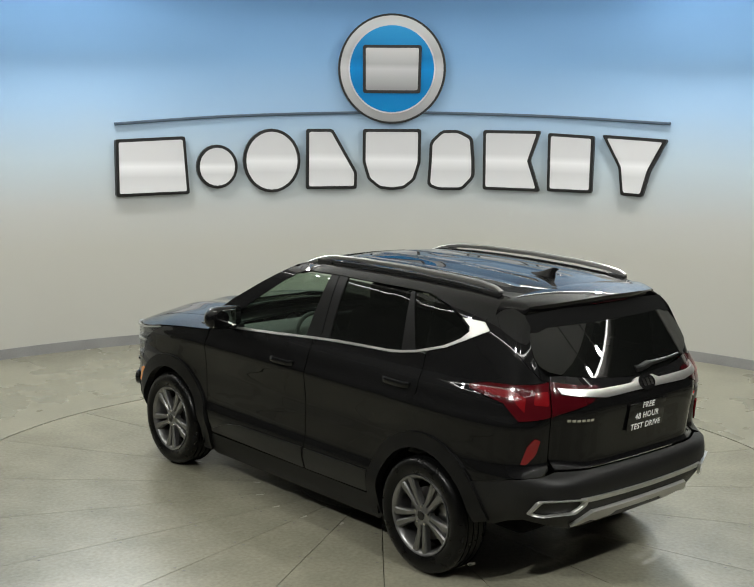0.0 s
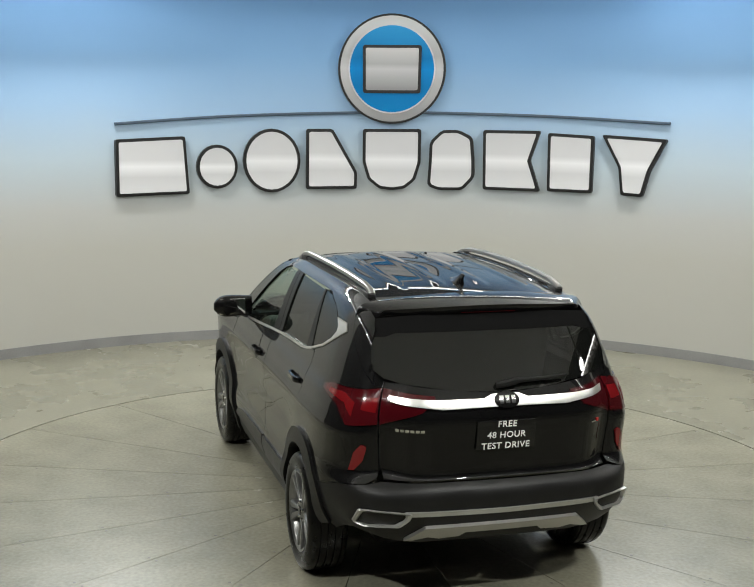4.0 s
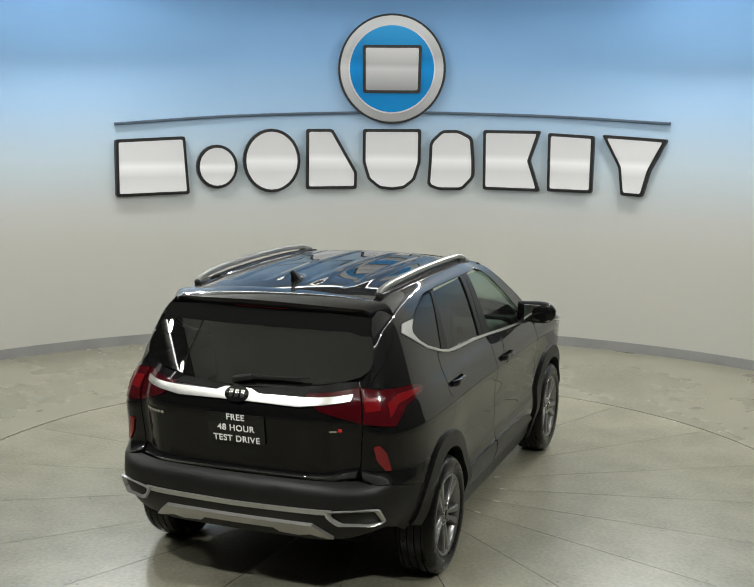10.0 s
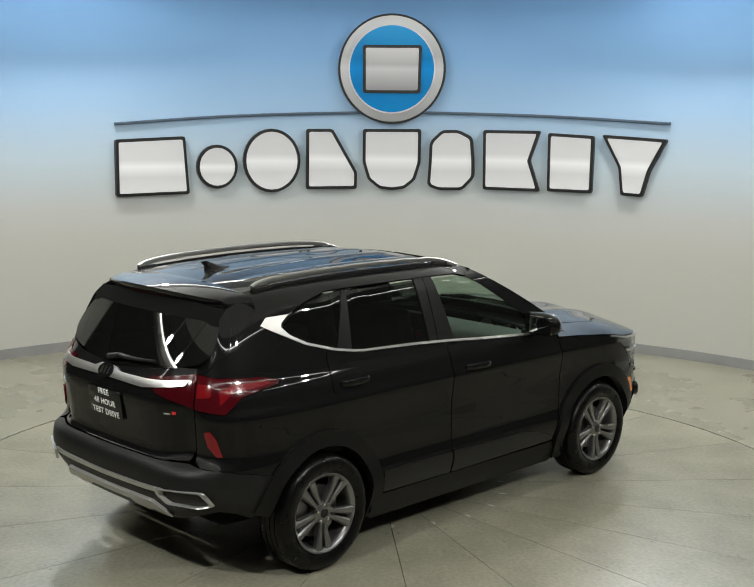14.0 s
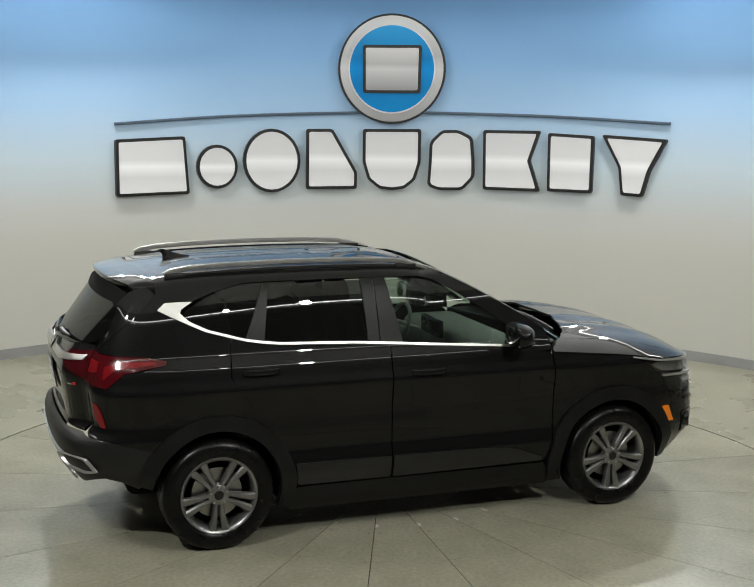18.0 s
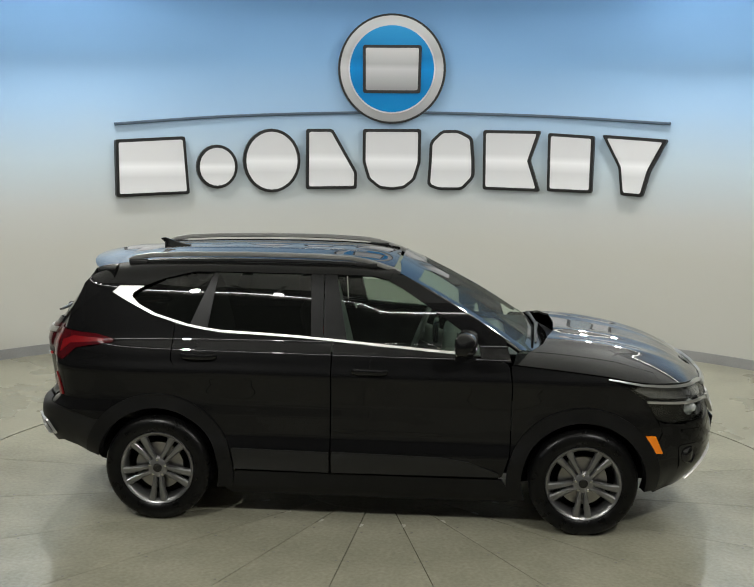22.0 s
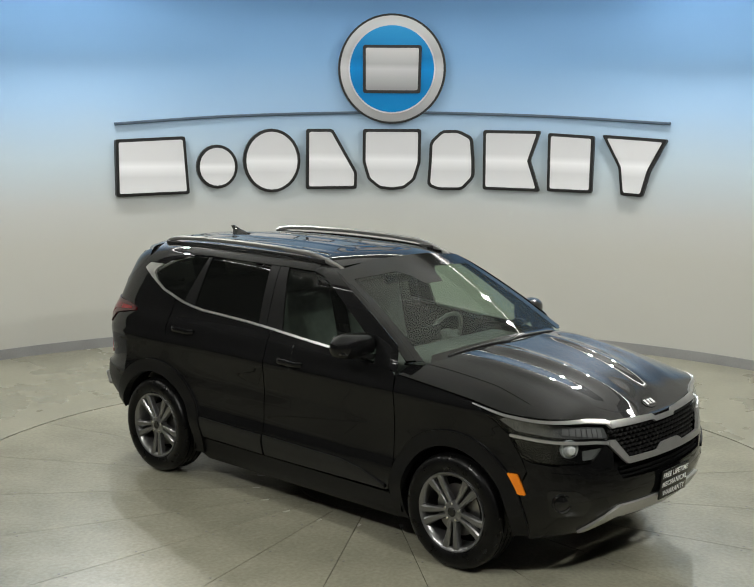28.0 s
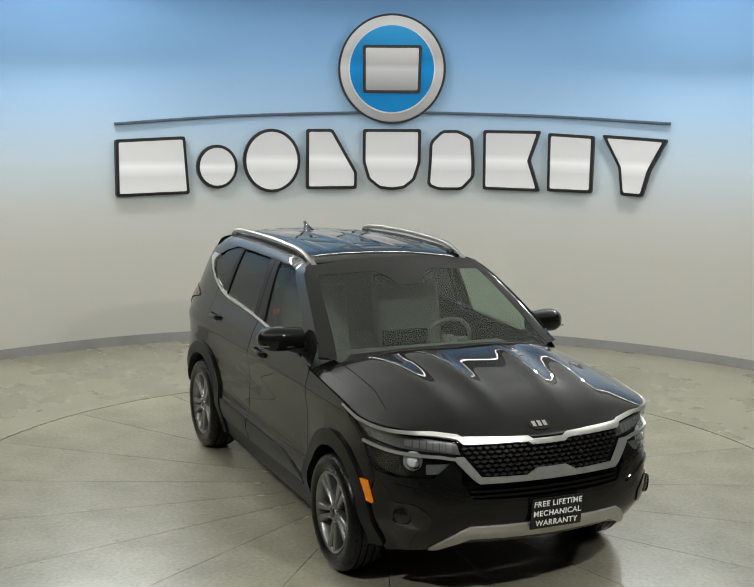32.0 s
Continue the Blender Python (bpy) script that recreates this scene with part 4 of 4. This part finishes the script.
# nose
patch("front_bumper", both([(0, 0.35), (0.46, 0.355), (0.66, 0.30), (0.80, 0.275), (0.80, 0.70), (0.55, 0.705), (0.50, 0.69), (0.44, 0.61), (0, 0.597)]), nose, PAINT, car, step=0.04)
for sg in (1, -1):
    patch("bumper_corner", [(sf(0.795), 0.275), (sf(0.795), 0.70), (sx(1.80), 0.71)] + sxz([(1.755, 0.728), (1.785, 0.65)] + arch(FX, 0.45, 24, -8, 6) + [(1.78, 0.25)]), side(sg), PAINT, car, step=0.05)
    patch("bumper_ridge", [(sf(0.52), 0.585), (sf(0.52), 0.60), (sf(0.70), 0.662), (sf(0.80), 0.668), (sf(0.80), 0.654), (sf(0.71), 0.645)], side(sg), PAINT, car, lift=0.009, step=0.03, r=0.004)
    patch("bumper_cheek", [(sf(0.50), 0.80), (sf(0.545), 0.805), (sf(0.64), 0.715), (sf(0.78), 0.708), (sf(0.78), 0.69), (sf(0.50), 0.69)], side(sg), PAINT, car, step=0.04, lift=-0.001)
    lamp_poly = [(sf(0.545), 0.81), (sf(0.495), 0.862), (sf(0.52), 0.908), (sf(0.65), 0.925)] + sxz([(1.81, 0.935), (1.64, 0.945), (1.48, 0.968), (1.59, 0.91), (1.67, 0.855), (1.75, 0.735), (1.83, 0.712)]) + [(sf(0.65), 0.718)]
    patch("headlamp_housing", lamp_poly, side(sg), GLOSSBLACK, car, "black headlamp housing", lift=-0.03, step=0.04)
    patch("headlamp_lens", lamp_poly, side(sg), LAMPGLASS, car, "clear headlamp lens", lift=0.002, step=0.04, thick=0.03)
    c = shell(sf(0.735), 0.80, sg)
    bm = lathe([(0.001, 0.035), (0.018, 0.032), (0.032, 0.018), (0.038, 0.0), (0.048, 0.004), (0.052, -0.002), (0.052, -0.03), (0.001, -0.03)], 24, True)
    ob = part("projector", bm, LENS, car, "round projector lamp")
    ob.matrix_basis = pose(c.x - 0.021, c.y - sg * 0.014, 0.79, 0, 0, -90 + sg * 34)
    patch("lamp_reflector", [(sf(0.50), 0.835), (sf(0.61), 0.845)] + sxz([(1.88, 0.856), (1.70, 0.868), (1.60, 0.915), (1.64, 0.935), (1.81, 0.928)]) + [(sf(0.65), 0.915), (sf(0.52), 0.897)], side(sg), REFLECT, car, lift=-0.026, step=0.04)
    patch("lamp_panel", [(sf(0.56), 0.742), (sf(0.675), 0.732), (sf(0.675), 0.782), (sf(0.555), 0.79)], side(sg), TRIM, car, "dark grey panel inside the headlamp", lift=-0.022, step=0.04, r=0.008)
    for k in range(7):
        y0 = 0.56 + 0.033 * k
        patch("reflector_cell", [(sf(y0 - 0.014), 0.845 + 0.004 * k), (sf(y0 + 0.014), 0.847 + 0.004 * k), (sf(y0 + 0.014), 0.898 + 0.002 * k), (sf(y0 - 0.014), 0.894 + 0.002 * k)], side(sg), CELL, car, lift=-0.018, step=0.04)
    patch("lamp_strip", [(sf(0.52), 0.803), (sf(0.61), 0.816)] + sxz([(1.88, 0.829), (1.68, 0.842), (1.68, 0.854), (1.88, 0.843)]) + [(sf(0.61), 0.832), (sf(0.52), 0.82)], side(sg), STRIP, car, "satin chrome light strip", lift=0.008, step=0.04)
    patch("marker_lamp", sxz([(1.675, 0.64), (1.735, 0.64), (1.785, 0.53), (1.74, 0.53)]), side(sg), AMBER, car, "amber side marker lamp", lift=0.016, step=0.03, r=0.006)
    patch("fog_lamp_recess", [(sf(0.66), 0.43), (sf(0.80), 0.42), (sf(0.81), 0.57), (sf(0.71), 0.575), (sf(0.63), 0.51)], side(sg), GLOSSBLACK, car, lift=0.006, step=0.04, r=0.03)
    c = shell(sf(0.765), 0.505, sg)
    bm = lathe([(0.001, 0.012), (0.03, 0.01), (0.042, 0.004), (0.05, 0.012), (0.054, 0.004), (0.054, -0.03), (0.001, -0.03)], 24, True)
    ob = part("fog_lamp", bm, GLOSSBLACK, car, "round dark fog lamp")
    ob.matrix_basis = pose(c.x + 0.004, c.y + sg * 0.005, 0.505, 0, 0, -90 + sg * 38)
    patch("nose_chrome_wing", [(sf(0.49), 0.880), (sf(0.52), 0.905), (sf(0.65), 0.922)] + sxz([(1.93, 0.931), (1.81, 0.936), (1.64, 0.947), (1.44, 0.979), (1.44, 0.986), (1.64, 0.959), (1.81, 0.950), (1.93, 0.948)]) + [(sf(0.65), 0.941), (sf(0.52), 0.926), (sf(0.49), 0.912)], side(sg), STRIP, car, "satin chrome strip along the hood edge", lift=0.012, step=0.04)
patch("grille_back", both([(0, 0.69), (0.40, 0.70), (0.50, 0.80), (0.52, 0.885), (0, 0.885)]), nose, CAVITY, car, lift=-0.03, step=0.05, thick=0)
patch("lower_grille", both([(0, 0.59), (0.45, 0.60), (0.50, 0.70), (0, 0.71)]), nose, CAVITY, car, lift=-0.03, step=0.05, thick=0)
# grille mesh of small slanted bars
for row in range(8):
    for col in range(-12, 13):
        y = col * 0.042 + (0.021 if row % 2 else 0)
        z = 0.708 + row * 0.0225
        lim = 0.36 + (z - 0.70) * 0.9
        if abs(y) < lim:
            patch("grille_stud", [(y - 0.019, z), (y, z - 0.008), (y + 0.019, z), (y, z + 0.009)], nose, PLASTIC, car, lift=-0.006, step=0.2, thick=0.02)
for z in (0.62, 0.645, 0.67):
    patch("lower_grille_slat", both([(0, z - 0.005), (0.45, z - 0.005), (0.45, z + 0.005), (0, z + 0.005)]), nose, CAVITY, car, lift=-0.012, step=0.1)
patch("grille_upper_trim", both([(0, 0.862), (0.10, 0.862), (0.125, 0.876), (0.49, 0.880), (0.49, 0.915), (0.12, 0.902), (0.095, 0.887), (0, 0.887)]), nose, STRIP, car, "satin chrome grille trim", lift=0.014, step=0.05)
patch("grille_lower_trim", both([(0, 0.69), (0.41, 0.69), (0.44, 0.71), (0.53, 0.80), (0.53, 0.825), (0.49, 0.825), (0.40, 0.722), (0.145, 0.718), (0.085, 0.75), (0, 0.75)]), nose, STRIP, car, "satin chrome lower grille trim", lift=0.018, step=0.05, thick=0.02)
patch("front_skid_plate", both([(0, 0.385), (0.44, 0.392), (0.62, 0.31), (0.66, 0.312), (0.50, 0.435), (0.45, 0.462), (0, 0.462)]), nose, SILVER, car, "silver front skid plate", lift=0.014, step=0.05, thick=0.03)
oval("front_badge", 0, 0, 0.065, 0.034, lambda u, v: hood(2.035 - v, u), GLOSSBLACK, 0.004, label="oval badge with plain silver bars")
for y in (-0.035, -0.002, 0.03):
    patch("badge_bar", [(y - 0.011, -0.016), (y + 0.011, -0.016), (y + 0.011, 0.016), (y - 0.011, 0.016)], lambda u, v: hood(2.035 - v, u), BRIGHT, car, lift=0.008)

# roof rails and fin
for sg in (1, -1):
    y = 0.555 * sg
    bm = bmesh.new()
    sweep(bm, [(x, y * k, roof_z(x) + h) for x, h, k in ((-1.56, -0.022, 0.98), (-1.52, -0.006, 0.98), (-1.42, 0.002, 0.985), (-1.2, 0.004, 1), (-0.8, 0.003, 1.01), (-0.4, 0.002, 1.01), (-0.15, -0.002, 1), (-0.05, -0.010, 0.995), (0.03, -0.020, 0.99), (0.11, -0.026, 0.985), (0.17, -0.034, 0.98))], 0.034, 0.03)
    rail = part("roof_rail", bm, RAIL, car, "satin silver roof rail")
    for x0, x1 in ((-1.56, -1.44), (-0.12, 0.02)):
        bm = bmesh.new()
        box(bm, x0, x1, y * 0.985 - 0.022, y * 0.985 + 0.022, roof_z((x0 + x1) / 2) - 0.05, roof_z((x0 + x1) / 2) - 0.018, 0.008)
        part("rail_foot", bm, PLASTIC, rail)
    bm = bmesh.new()
    sweep(bm, [(x, y * 0.985, roof_z(x) - 0.035) for x in (-1.45, -1.2, -0.9, -0.6, -0.3, -0.05)], 0.03, 0.02)
    part("rail_seal", bm, PLASTIC, rail)
bm = bmesh.new()
loops = []
for i in range(11):
    t = i / 10
    x = -1.30 - 0.17 * t
    h = 0.07 * t ** 1.4 if t < 0.85 else 0.07 * 0.85 ** 1.4 - 0.05 * (t - 0.85)
    w = 0.034 * math.sin(math.pi * (0.12 + 0.8 * t)) + 0.004
    z = roof_z(x) - 0.012
    loops.append([(x, -w, z), (x, w, z), (x, w * 0.55, z + 0.012 + h * 0.5), (x - 0.03 * t, 0.003, z + 0.014 + h), (x - 0.03 * t, -0.003, z + 0.014 + h), (x, -w * 0.55, z + 0.012 + h * 0.5)])
rings(bm, loops)
part("antenna_fin", bm, PAINT, car)

# mirrors, handles
for sg in (1, -1):
    bm = bmesh.new()
    loops = []
    for i in range(13):
        t = i / 12
        y = 0.80 + 0.265 * t
        r = 1.0 * max(0.12, 1 - max(0, (t - 0.55) / 0.45) ** 3) ** 0.5 if t > 0.55 else 0.88 + 0.12 * t / 0.55
        ring = []
        for j in range(18):
            a = 2 * math.pi * j / 18
            c, s = math.cos(a), math.sin(a)
            c, s = math.copysign(abs(c) ** 0.75, c), math.copysign(abs(s) ** 0.75, s)
            ring.append((0.58 - 0.03 * t + 0.085 * c * r * (1.05 if c > 0 else 0.55), sg * y, 1.185 + 0.075 * s * r))
        loops.append(ring)
    rings(bm, loops)
    mirror = part("door_mirror", bm, PAINT, car, sharp=60)
    bm = bmesh.new()
    sweep(bm, [(0.60, sg * 0.76, 1.115), (0.60, sg * 0.82, 1.115), (0.585, sg * 0.88, 1.135)], 0.09, 0.045)
    part("mirror_arm", bm, PLASTIC, mirror)
    bm = bmesh.new()
    sweep(bm, [(0.63 - 0.03 * t, sg * (0.86 + 0.19 * t), 1.145 + 0.01 * t) for t in (0, 0.25, 0.5, 0.75, 1)], 0.05, 0.012)
    part("mirror_strip", bm, BRIGHT, mirror, "bright strip with the turn lamp")
    bm = bmesh.new()
    box(bm, 0.523, 0.531, min(sg * 0.85, sg * 1.03), max(sg * 0.85, sg * 1.03), 1.13, 1.24, 0.003)
    part("mirror_glass", bm, BRIGHT, mirror)
    for hx, hz in ((0.0, 0.985), (-1.055, 1.045)):
        pts = [shell(sx(hx + 0.105 * t), hz, sg) + Vector((0, sg * 0.026 * (1 - t ** 6), 0)) for t in [i / 6 - 1 for i in range(13)]]
        bm = bmesh.new()
        sweep(bm, pts, 0.022, 0.034)
        part("door_handle", bm, PAINT, car)
        oval("handle_bowl", sx(hx), hz - 0.005, 0.075, 0.032, side(sg), GLOSSBLACK, 0.002)

# wheels
def wheel(name_label=""):
    bm = bmesh.new()
    # barrel and lip
    prof = [(0.205, -0.16), (0.212, -0.05), (0.214, -0.02), (0.226, -0.008), (0.231, 0.0), (0.228, 0.006), (0.218, 0.002), (0.206, -0.012), (0.200, -0.05), (0.196, -0.16)]
    n = 60
    loops = [[(r * math.cos(2 * math.pi * i / n), y, r * math.sin(2 * math.pi * i / n)) for i in range(n)] for r, y in prof]
    rings(bm, loops, True, False)
    w = part("wheel", bm, RIM, car, "grey alloy wheel with five double spokes")
    for k in range(5):
        a = radians(-90 + 72 * k)
        for sd in (-1, 1):
            bm = bmesh.new()
            loops = []
            for r, off, wd, y in ((0.035, 0.013, 0.022, -0.024), (0.07, 0.0175, 0.027, -0.020), (0.12, 0.0225, 0.032, -0.015), (0.17, 0.031, 0.041, -0.010), (0.212, 0.040, 0.050, -0.007)):
                t = Vector((-math.sin(a), 0, math.cos(a)))
                c = Vector((math.cos(a) * r, y, math.sin(a) * r)) + t * sd * off
                loops.append([c - t * wd / 2 + Vector((0, -0.03, 0)), c - t * wd / 2, c - t * wd * 0.3 + Vector((0, 0.008, 0)), c + t * wd * 0.3 + Vector((0, 0.008, 0)), c + t * wd / 2, c + t * wd / 2 + Vector((0, -0.03, 0))])
            rings(bm, loops)
            part("spoke", bm, RIM, w)
    bm = lathe([(0.001, -0.006), (0.040, -0.006), (0.062, -0.016), (0.066, -0.05), (0.001, -0.05)], 30, True)
    part("hub", bm, RIM, w)
    bm = lathe([(0.001, 0.0), (0.024, -0.001), (0.028, -0.005), (0.028, -0.02), (0.001, -0.02)], 24, True)
    part("hub_cap", bm, GLOSSBLACK, w, "dark hub cap")
    for k in range(5):
        bm = lathe([(0.001, 0.006), (0.008, 0.005), (0.0105, 0.0), (0.0105, -0.03), (0.001, -0.03)], 6, True)
        ob = part("lug_nut", bm, BRIGHT, w)
        a = radians(-54 + 72 * k)
        ob.location = (0.050 * math.cos(a), -0.008, 0.050 * math.sin(a))
    bm = lathe([(0.001, -0.07), (0.15, -0.07), (0.15, -0.095), (0.001, -0.095)], 36, True)
    part("brake_disc", bm, DISC, w)
    bm = lathe([(0.001, -0.13), (0.20, -0.13), (0.20, -0.15), (0.001, -0.15)], 36, True)
    part("wheel_back", bm, CAVITY, w)
    prof = [(0.222, -0.195), (0.232, 0.0), (0.250, 0.012), (0.285, 0.016), (0.308, 0.008), (0.322, -0.004), (0.329, -0.018)]
    for g in (-0.045, -0.085, -0.125, -0.165):
        prof += [(0.332, g + 0.012), (0.332, g + 0.004), (0.324, g + 0.003), (0.324, g - 0.003), (0.332, g - 0.004)]
    prof += [(0.329, -0.182), (0.318, -0.20), (0.28, -0.212), (0.24, -0.205), (0.222, -0.195)]
    n = 64
    bm = bmesh.new()
    rings(bm, [[(r * math.cos(2 * math.pi * i / n), y, r * math.sin(2 * math.pi * i / n)) for i in range(n)] for r, y in prof], True, False)
    part("tyre", bm, RUBBER, w, sharp=50)
    return w


w0 = wheel()
first = True
for cx in (FX, RX):
    for sg in (1, -1):
        ob = w0 if first else copy_thing(w0, pose(0, 0, 0))
        first = False
        ob.matrix_basis = pose(cx, sg * 0.884, 0.332, 0, 0, 0 if sg > 0 else 180)

# cabin
bm = bmesh.new()
box(bm, -1.75, 0.95, -0.72, 0.72, 0.60, 0.66, 0.02)
part("cabin_floor", bm, TRIM, car)
bm = bmesh.new()
box(bm, 0.42, 0.86, -0.70, 0.70, 0.66, 1.07, 0.08)
part("dashboard", bm, TRIM, car)
bm = bmesh.new()
box(bm, 0.36, 0.40, -0.16, 0.16, 1.03, 1.15, 0.012)
part("centre_screen", bm, SCREEN, car)
bm = bmesh.new()
loops = []
for i in range(28):
    a = 2 * math.pi * i / 28
    c = Vector((0, 0.18 * math.cos(a), 0.18 * math.sin(a)))
    o = Vector((0, math.cos(a), math.sin(a)))
    loops.append([c + o * 0.014 * math.cos(b) + Vector((0.014 * math.sin(b), 0, 0)) for b in [2 * math.pi * j / 8 for j in range(8)]])
rows = [[bm.verts.new(p) for p in l] for l in loops]
for i in range(28):
    for j in range(8):
        bm.faces.new((rows[i][j], rows[i][(j + 1) % 8], rows[(i + 1) % 28][(j + 1) % 8], rows[(i + 1) % 28][j]))
box(bm, -0.015, 0.03, -0.16, 0.16, -0.03, 0.03, 0.01)
box(bm, -0.015, 0.2, -0.05, 0.05, -0.06, 0.06, 0.02)
ob = part("steering_wheel", bm, TRIM, car)
ob.matrix_basis = pose(0.26, 0.36, 1.02, 0, 22, 0)


def seat(x, y, w, head=True):
    bm = bmesh.new()
    box(bm, x - 0.05, x + 0.46, y - w, y + w, 0.66, 0.86, 0.05)
    s = part("seat", bm, SEAT, car, "dark grey car seat")
    bm = bmesh.new()
    box(bm, -0.07, 0.07, -w, w, 0, 0.56, 0.05, pose(x - 0.03, y, 0.80, 0, -14, 0))
    part("backrest", bm, SEAT, s)
    for hy in ([y] if w < 0.4 else [y - 0.4, y + 0.4]):
        bm = bmesh.new()
        box(bm, -0.05, 0.05, -0.13, 0.13, 0, 0.17, 0.04, pose(x - 0.17, hy, 1.34, 0, -10, 0))
        part("headrest", bm, SEAT, s)


seat(-0.25, 0.36, 0.25)
seat(-0.25, -0.36, 0.25)
seat(-1.10, 0.0, 0.62)
patch("headliner", [(-1.6, -0.50), (0.02, -0.50), (0.02, 0.50), (-1.6, 0.50)], lambda x, y: roof(x, y) - Vector((0, 0, 0.045)), LINER, car, thick=0, core=Vector((0, 0, 3)))
bm = bmesh.new()
box(bm, 0.13, 0.17, -0.13, 0.13, 1.42, 1.485, 0.015)
part("rear_view_mirror", bm, PLASTIC, car)
bm = bmesh.new()
box(bm, -0.32, -0.31, -0.66, -0.62, 1.17, 1.21, 0.003)
part("belt_tag", bm, REDTAG, car, "small red seat belt tag")


# ---- the overlay logo, added as a sign on the wall ----
sign = tagged(new("overlay_logo"), "added overlay logo: silver and black dealership sign with round blue badge", "sign")
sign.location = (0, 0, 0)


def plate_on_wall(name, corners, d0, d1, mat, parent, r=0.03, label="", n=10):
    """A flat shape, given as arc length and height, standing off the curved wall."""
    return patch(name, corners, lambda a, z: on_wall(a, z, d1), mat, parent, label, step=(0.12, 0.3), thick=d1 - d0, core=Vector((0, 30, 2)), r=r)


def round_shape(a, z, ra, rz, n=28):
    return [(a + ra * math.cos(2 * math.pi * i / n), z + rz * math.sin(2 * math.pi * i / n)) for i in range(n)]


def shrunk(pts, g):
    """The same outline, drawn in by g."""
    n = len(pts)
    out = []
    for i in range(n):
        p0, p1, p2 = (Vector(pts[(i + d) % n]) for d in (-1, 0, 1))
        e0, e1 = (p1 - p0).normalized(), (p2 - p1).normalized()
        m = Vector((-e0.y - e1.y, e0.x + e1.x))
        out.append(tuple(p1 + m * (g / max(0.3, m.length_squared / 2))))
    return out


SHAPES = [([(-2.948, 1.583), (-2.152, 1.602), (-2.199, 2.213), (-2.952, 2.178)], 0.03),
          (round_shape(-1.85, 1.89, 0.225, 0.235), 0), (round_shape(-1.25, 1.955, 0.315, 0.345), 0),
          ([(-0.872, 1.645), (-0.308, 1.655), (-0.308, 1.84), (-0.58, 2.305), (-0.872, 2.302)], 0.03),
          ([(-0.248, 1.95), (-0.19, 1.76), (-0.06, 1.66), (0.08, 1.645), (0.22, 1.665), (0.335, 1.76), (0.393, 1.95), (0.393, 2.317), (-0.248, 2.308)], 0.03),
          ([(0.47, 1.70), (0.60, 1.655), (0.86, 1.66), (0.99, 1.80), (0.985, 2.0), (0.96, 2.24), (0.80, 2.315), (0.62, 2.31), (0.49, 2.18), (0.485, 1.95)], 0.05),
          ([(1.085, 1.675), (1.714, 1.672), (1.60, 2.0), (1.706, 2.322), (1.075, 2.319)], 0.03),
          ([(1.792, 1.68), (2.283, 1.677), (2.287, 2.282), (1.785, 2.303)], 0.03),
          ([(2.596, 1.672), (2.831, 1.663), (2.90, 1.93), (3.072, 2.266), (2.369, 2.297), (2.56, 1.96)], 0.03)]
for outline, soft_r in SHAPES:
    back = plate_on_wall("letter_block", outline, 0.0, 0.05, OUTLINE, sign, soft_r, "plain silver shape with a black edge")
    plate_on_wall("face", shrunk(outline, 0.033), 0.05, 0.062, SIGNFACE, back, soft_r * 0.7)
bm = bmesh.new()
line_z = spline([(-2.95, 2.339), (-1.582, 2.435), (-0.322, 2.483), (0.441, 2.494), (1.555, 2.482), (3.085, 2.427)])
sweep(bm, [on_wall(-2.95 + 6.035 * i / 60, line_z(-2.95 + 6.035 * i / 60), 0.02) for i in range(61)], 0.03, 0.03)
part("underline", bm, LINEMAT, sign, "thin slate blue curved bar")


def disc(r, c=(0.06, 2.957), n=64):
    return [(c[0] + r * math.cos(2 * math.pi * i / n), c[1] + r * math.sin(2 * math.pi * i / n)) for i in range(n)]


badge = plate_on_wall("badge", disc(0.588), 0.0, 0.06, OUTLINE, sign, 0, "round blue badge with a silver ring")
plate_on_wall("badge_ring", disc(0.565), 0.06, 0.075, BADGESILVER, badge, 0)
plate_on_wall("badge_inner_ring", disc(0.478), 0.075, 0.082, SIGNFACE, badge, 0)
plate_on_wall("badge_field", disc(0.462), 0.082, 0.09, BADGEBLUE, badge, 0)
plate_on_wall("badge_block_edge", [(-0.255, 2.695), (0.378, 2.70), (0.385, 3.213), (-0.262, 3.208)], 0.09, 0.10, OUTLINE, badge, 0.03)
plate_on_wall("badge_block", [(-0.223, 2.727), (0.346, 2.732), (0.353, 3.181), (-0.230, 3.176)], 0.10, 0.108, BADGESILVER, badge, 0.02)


def motions():
    """Car and turntable turn together, at an even pace."""
    rows_t, rows_c = [], []
    for t in range(0, 33):
        a = 131.554 - 6.1574 * t
        rows_t.append((t, pose(0, 0, 0, 0, 0, a - 131.554)))
        rows_c.append((t, pose(0, 0, 0, 0, 0, a) @ pose(-0.0175, -0.0036, 0)))
    walk(turntable, rows_t)
    walk(car, rows_c)


motions()
